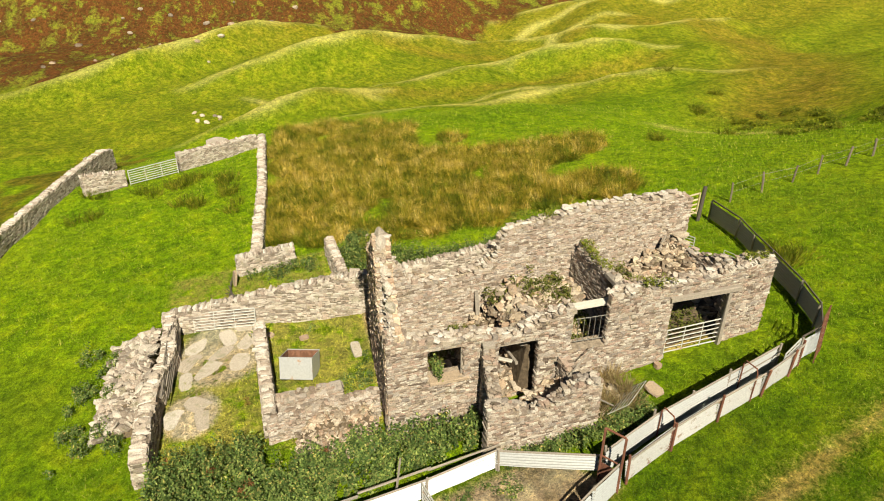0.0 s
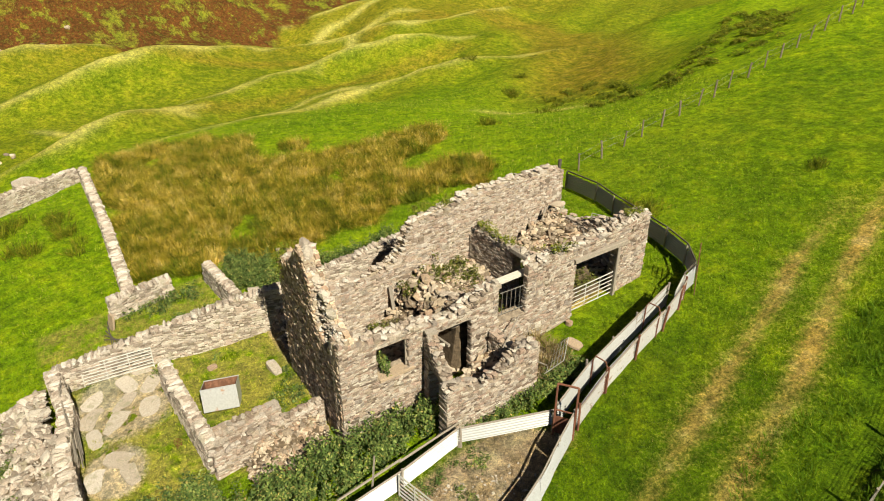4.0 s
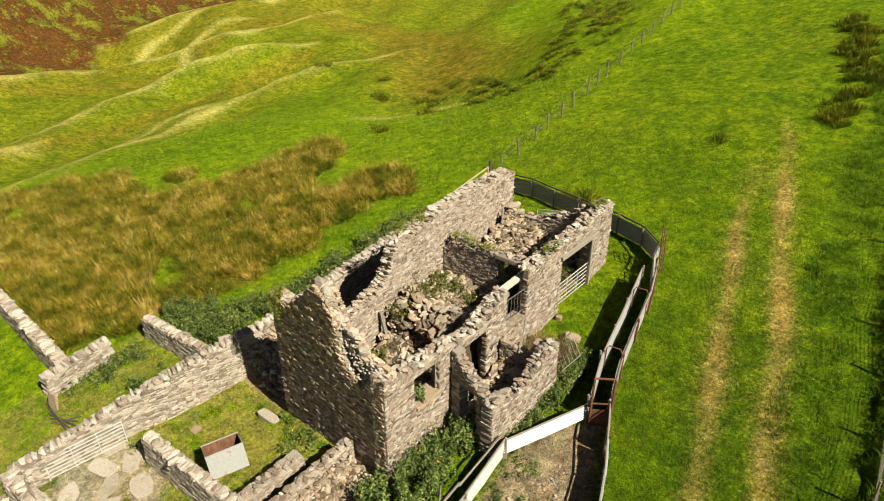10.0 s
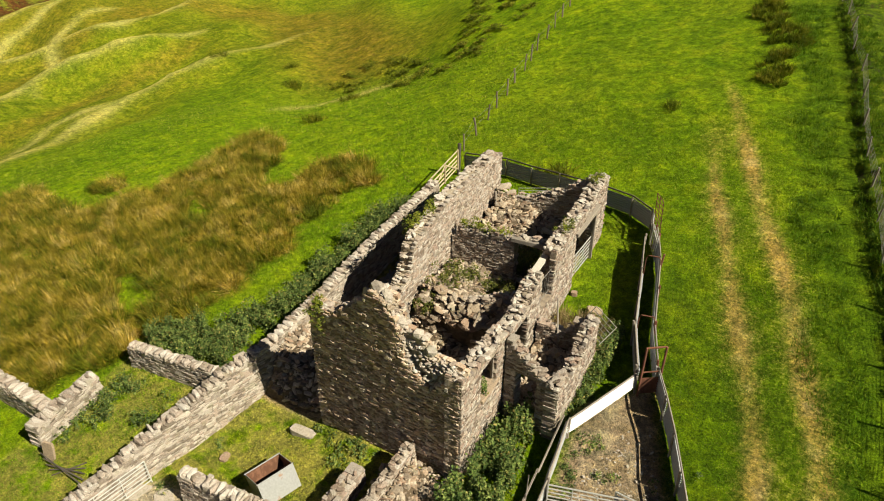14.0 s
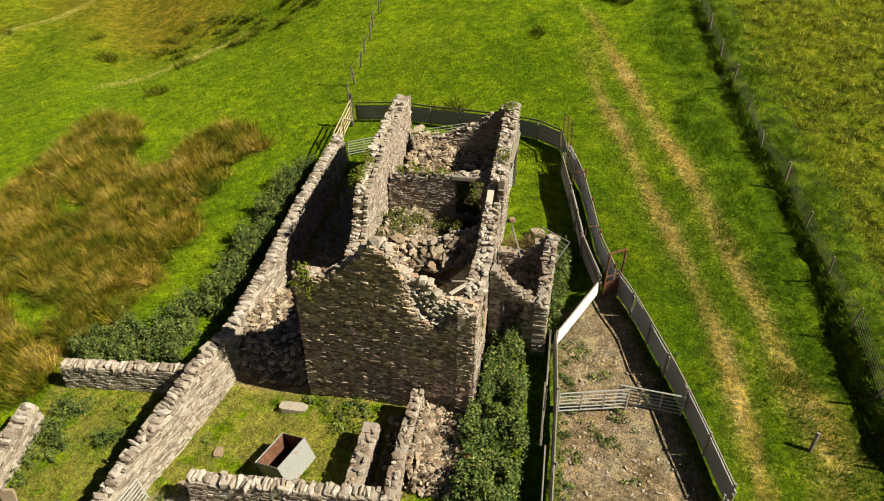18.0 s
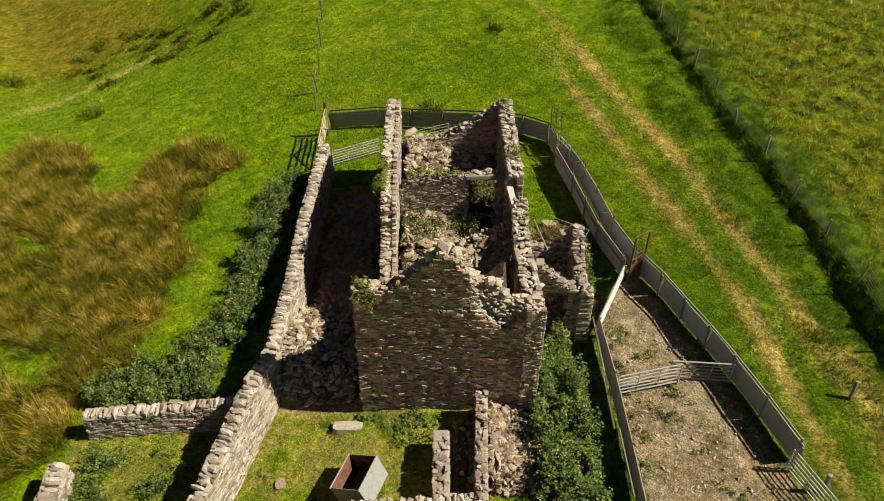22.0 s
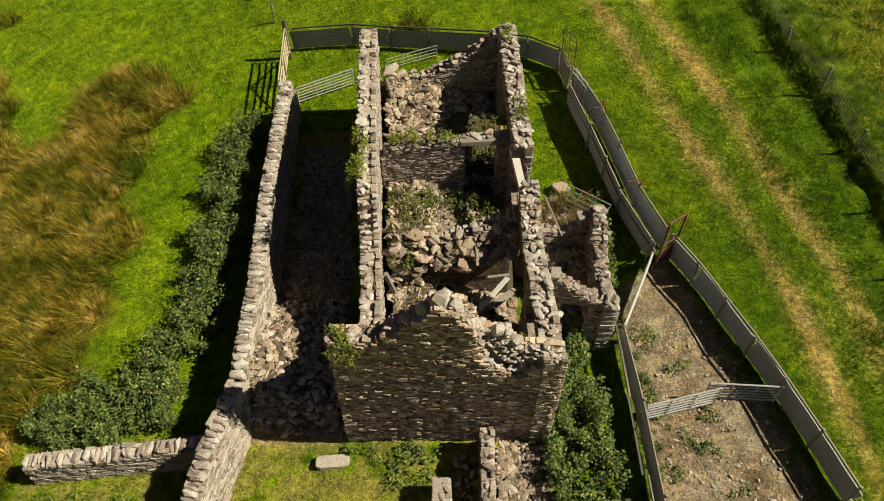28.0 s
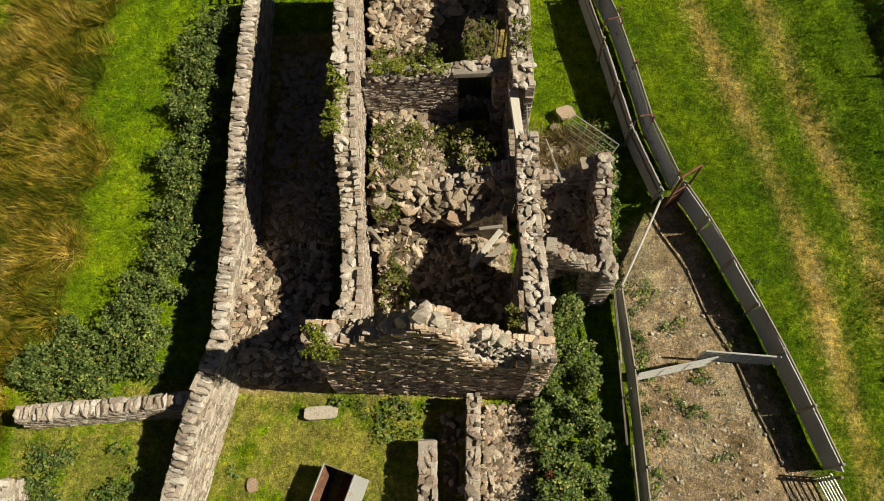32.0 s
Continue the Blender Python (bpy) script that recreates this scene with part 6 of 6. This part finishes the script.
leaves("nettle_bed_yard", "nettles growing round the yard and gable foot", "nettles", scatter(75, -10, -1.8, -5, 0, lambda x, y: ((y > -0.6) & (x < -3) & (x > -6.4) & (clump(x, y) > 0.1)) | ((x < -9.0) & (clump(x, y) > 0.3)) | ((np.hypot(x + 4.0, y + 0.8) < 0.8)), 0, (0.3, 1.1)), 18, 0.08, 0.22, 0.26, M_NETTLE)
leaves("nettle_bed_south", "dark weeds growing over collapsed yard stones", "nettles", scatter(210, -11.5, -3, -12.6, -10.0, lambda x, y: clump(1.3 * x, 1.3 * y) > 0.25, 0, (0.3, 1.1)), 28, 0.09, 0.24, 0.55, M_NETTLE)
leaves("porch_weeds", "green weeds at the porch foot and pen side", "weeds", scatter(170, 1.2, 3.0, 6.6, 8.6, lambda x, y: clump(x, y) > -0.5), 30, 0.09, 0.2, 0.5, M_NETTLE)
blades("dry_weeds", "brown dead weed stems under the barred window", "weeds", scatter(90, 0.3, 2.2, 6.6, 8.4, lambda x, y: clump(x, y) > -0.6, 0.45, (0.6, 1.2)), 26, 0.65, 0.2, 0.012, M_STRAW, 0.7, fine=True)
leaves("porch_foot_weeds", "green weeds along the porch wall foot", "weeds", scatter(110, 2.45, 3.0, 3.3, 6.5, lambda x, y: x > 0), 26, 0.08, 0.18, 0.5, M_NETTLE)
leaves("pen_weeds", "weeds in the small sheep pen corner", "weeds", scatter(130, -15.8, -10.8, -5.2, -1.4, lambda x, y: (clump(x, y) > 0.3) | (x < -14.9)), 26, 0.09, 0.22, 0.4, M_NETTLE)


def on(x0, x1, y0, y1, n, z, jitter=0.08, scale=(0.6, 1.1)):
    return np.array([(RNG.uniform(x0, x1), RNG.uniform(y0, y1), z + RNG.normal(0, jitter), RNG.uniform(*scale)) for _ in range(n)])


leaves("room_weeds_middle", "leafy green weeds growing in barn rubble", "weeds", np.concatenate([on(-4.9, -3.4, 5.9, 8.0, 130, 1.55, 0.15, (0.3, 1.2)), on(-3.9, -1.8, 6.5, 8.1, 120, 1.25, 0.15, (0.3, 1.2)), on(-2.4, -0.8, 6.3, 7.9, 80, 0.8, 0.15, (0.3, 1.1)), on(-4.8, -4.0, 4.8, 5.6, 28, 1.3, 0.1, (0.3, 1.0))]), 26, 0.085, 0.2, 0.5, M_ROOM)
leaves("room_weeds_north", "leafy green weeds in the end barn room", "weeds", np.concatenate([on(-5.0, -2.0, 9.3, 11.2, 230, 1.3, 0.15, (0.3, 1.2)), on(-2.6, -0.85, 10.0, 12.7, 190, 0.85, 0.12, (0.3, 1.2))]), 26, 0.085, 0.2, 0.6, M_ROOM)
leaves("room_weeds_south", "dark weeds in the shaded barn room", "weeds", np.concatenate([on(-4.6, -3.4, 1.2, 3.2, 60, -0.6, 0.1, (0.3, 1.1)), on(-3.4, -0.9, 1.0, 2.4, 50, -0.6, 0.1, (0.3, 1.1)), on(-4.6, -3.8, 3.2, 4.4, 34, -0.1, 0.1, (0.3, 1.0)), on(-0.75, -0.45, 1.0, 2.0, 14, 1.4)]), 24, 0.085, 0.2, 0.5, M_ROOM)
leaves("wall_weeds_rear", "yellow-green weeds sprouting on a wall top", "weeds", np.concatenate([on(-5.9, -5.45, 6.2, 8.4, 42, 4.2), on(-6.05, -5.6, 6.3, 8.2, 26, 3.7)]), 26, 0.08, 0.18, 0.35, M_WEED)
leaves("wall_weeds_gable", "small green ferns on the gable shoulder", "weeds", np.concatenate([on(-6.0, -5.5, 0.1, 0.6, 16, 4.05), on(-6.05, -5.3, -0.02, 0.1, 14, 3.6, 0.35)]), 24, 0.07, 0.16, 0.25, M_WEED)
leaves("wall_weeds_front", "small green weeds on the front wall top", "weeds", np.concatenate([on(-0.6, 0.0, 9.0, 10.4, 20, 4.0), on(-0.7, -0.2, 13.4, 14.4, 22, 4.35), on(-4.9, -2.4, 8.8, 9.25, 55, 3.2, 0.12, (0.4, 1.3))]), 24, 0.07, 0.16, 0.3, M_WEED)
leaves("window_weeds", "trailing green weed in a window corner", "weeds", on(-0.3, 0.2, 1.5, 1.75, 12, 1.75, 0.15), 26, 0.08, 0.14, 0.4, M_NETTLE)
leaves("dock_clump", "rust-brown seeding docks among the nettles", "docks", np.array([(1.1, -5.0, gz(1, -5) + 0.7, 1.0), (1.4, -5.2, gz(1.4, -5.2) + 0.7, 1.0), (-0.2, -6.3, gz(-0.2, -6.3) + 0.6, 1.0), (0.5, -2.4, gz(0.5, -2.4) + 0.7, 0.7), (-3.9, -5.1, gz(-3.9, -5.1) + 0.3, 0.8), (-1.6, -8.0, gz(-1.6, -8) + 0.3, 0.8)]), 70, 0.06, 0.22, 0.5, M_DOCK)
leaves("heather_bank", "dark low bushes on the bank above the hollow", "bushes", scatter(430, -38, -14, 31, 73, lambda x, y: (seg_dist(x, y, BUSHES)[0] < 3.6) & (clump(x * 0.8, y * 0.8) > 0.3)), 70, 0.13, 0.5, 0.4, M_RUSH_G)
blades("verge_rushes", "dark rushes beside the track", "rushes", scatter(130, -1, 8, 28, 47, lambda x, y: (seg_dist(x, y, [(0.6, 46), (2.2, 41.5), (3.8, 37), (4.4, 31)])[0] < 0.9 + 0.8 * clump(x, y)), 0, (0.7, 1.1)), 60, 0.6, 0.3, 0.014, M_RUSH_G, 0.5)
leaves("pen_dirt_weeds", "small green weeds in the trodden pen", "weeds", scatter(260, 3.2, 8, -7, 3.5, lambda x, y: ((clump(x * 1.3, y * 1.3) > 0.5) | (x < 3.75 + 0.15 * clump(x, y)))), 20, 0.07, 0.16, 0.14, M_NETTLE)
slab("pale_boulder", "pale grey boulder in the pasture", "boulder", (-43.9, -7.8, gz(-43.9, -7.8) + 0.5), (3.2, 2.0, 0.9), 0.4, material=M_DRY)

rocks = empty("hillside_rocks", (-95, -15, gz(-95, -15)), "pale boulders scattered over the heather hillside", "boulders", kind="stuff")
rx = np.concatenate([RNG.normal(-88, 4, 26), RNG.normal(-105, 5, 24), RNG.normal(-60.5, 1.2, 7)])
ry = np.concatenate([RNG.normal(-19, 6, 26), RNG.uniform(-45, 10, 24), RNG.normal(-9, 1.3, 7)])
lay("rough", [stone_m(np.array((x, y, gz(x, y) + 0.1)), (s * 1.3, s, s * 0.7), np.array((1.0, 0, 0)), np.array((0, 1.0, 0)), 0.2, a) for x, y, s, a in zip(rx, ry, np.concatenate([RNG.uniform(0.35, 0.95, 50), RNG.uniform(0.3, 0.55, 7)]), RNG.uniform(0, 6, 57))], M_RUBBLE, rocks, 0)
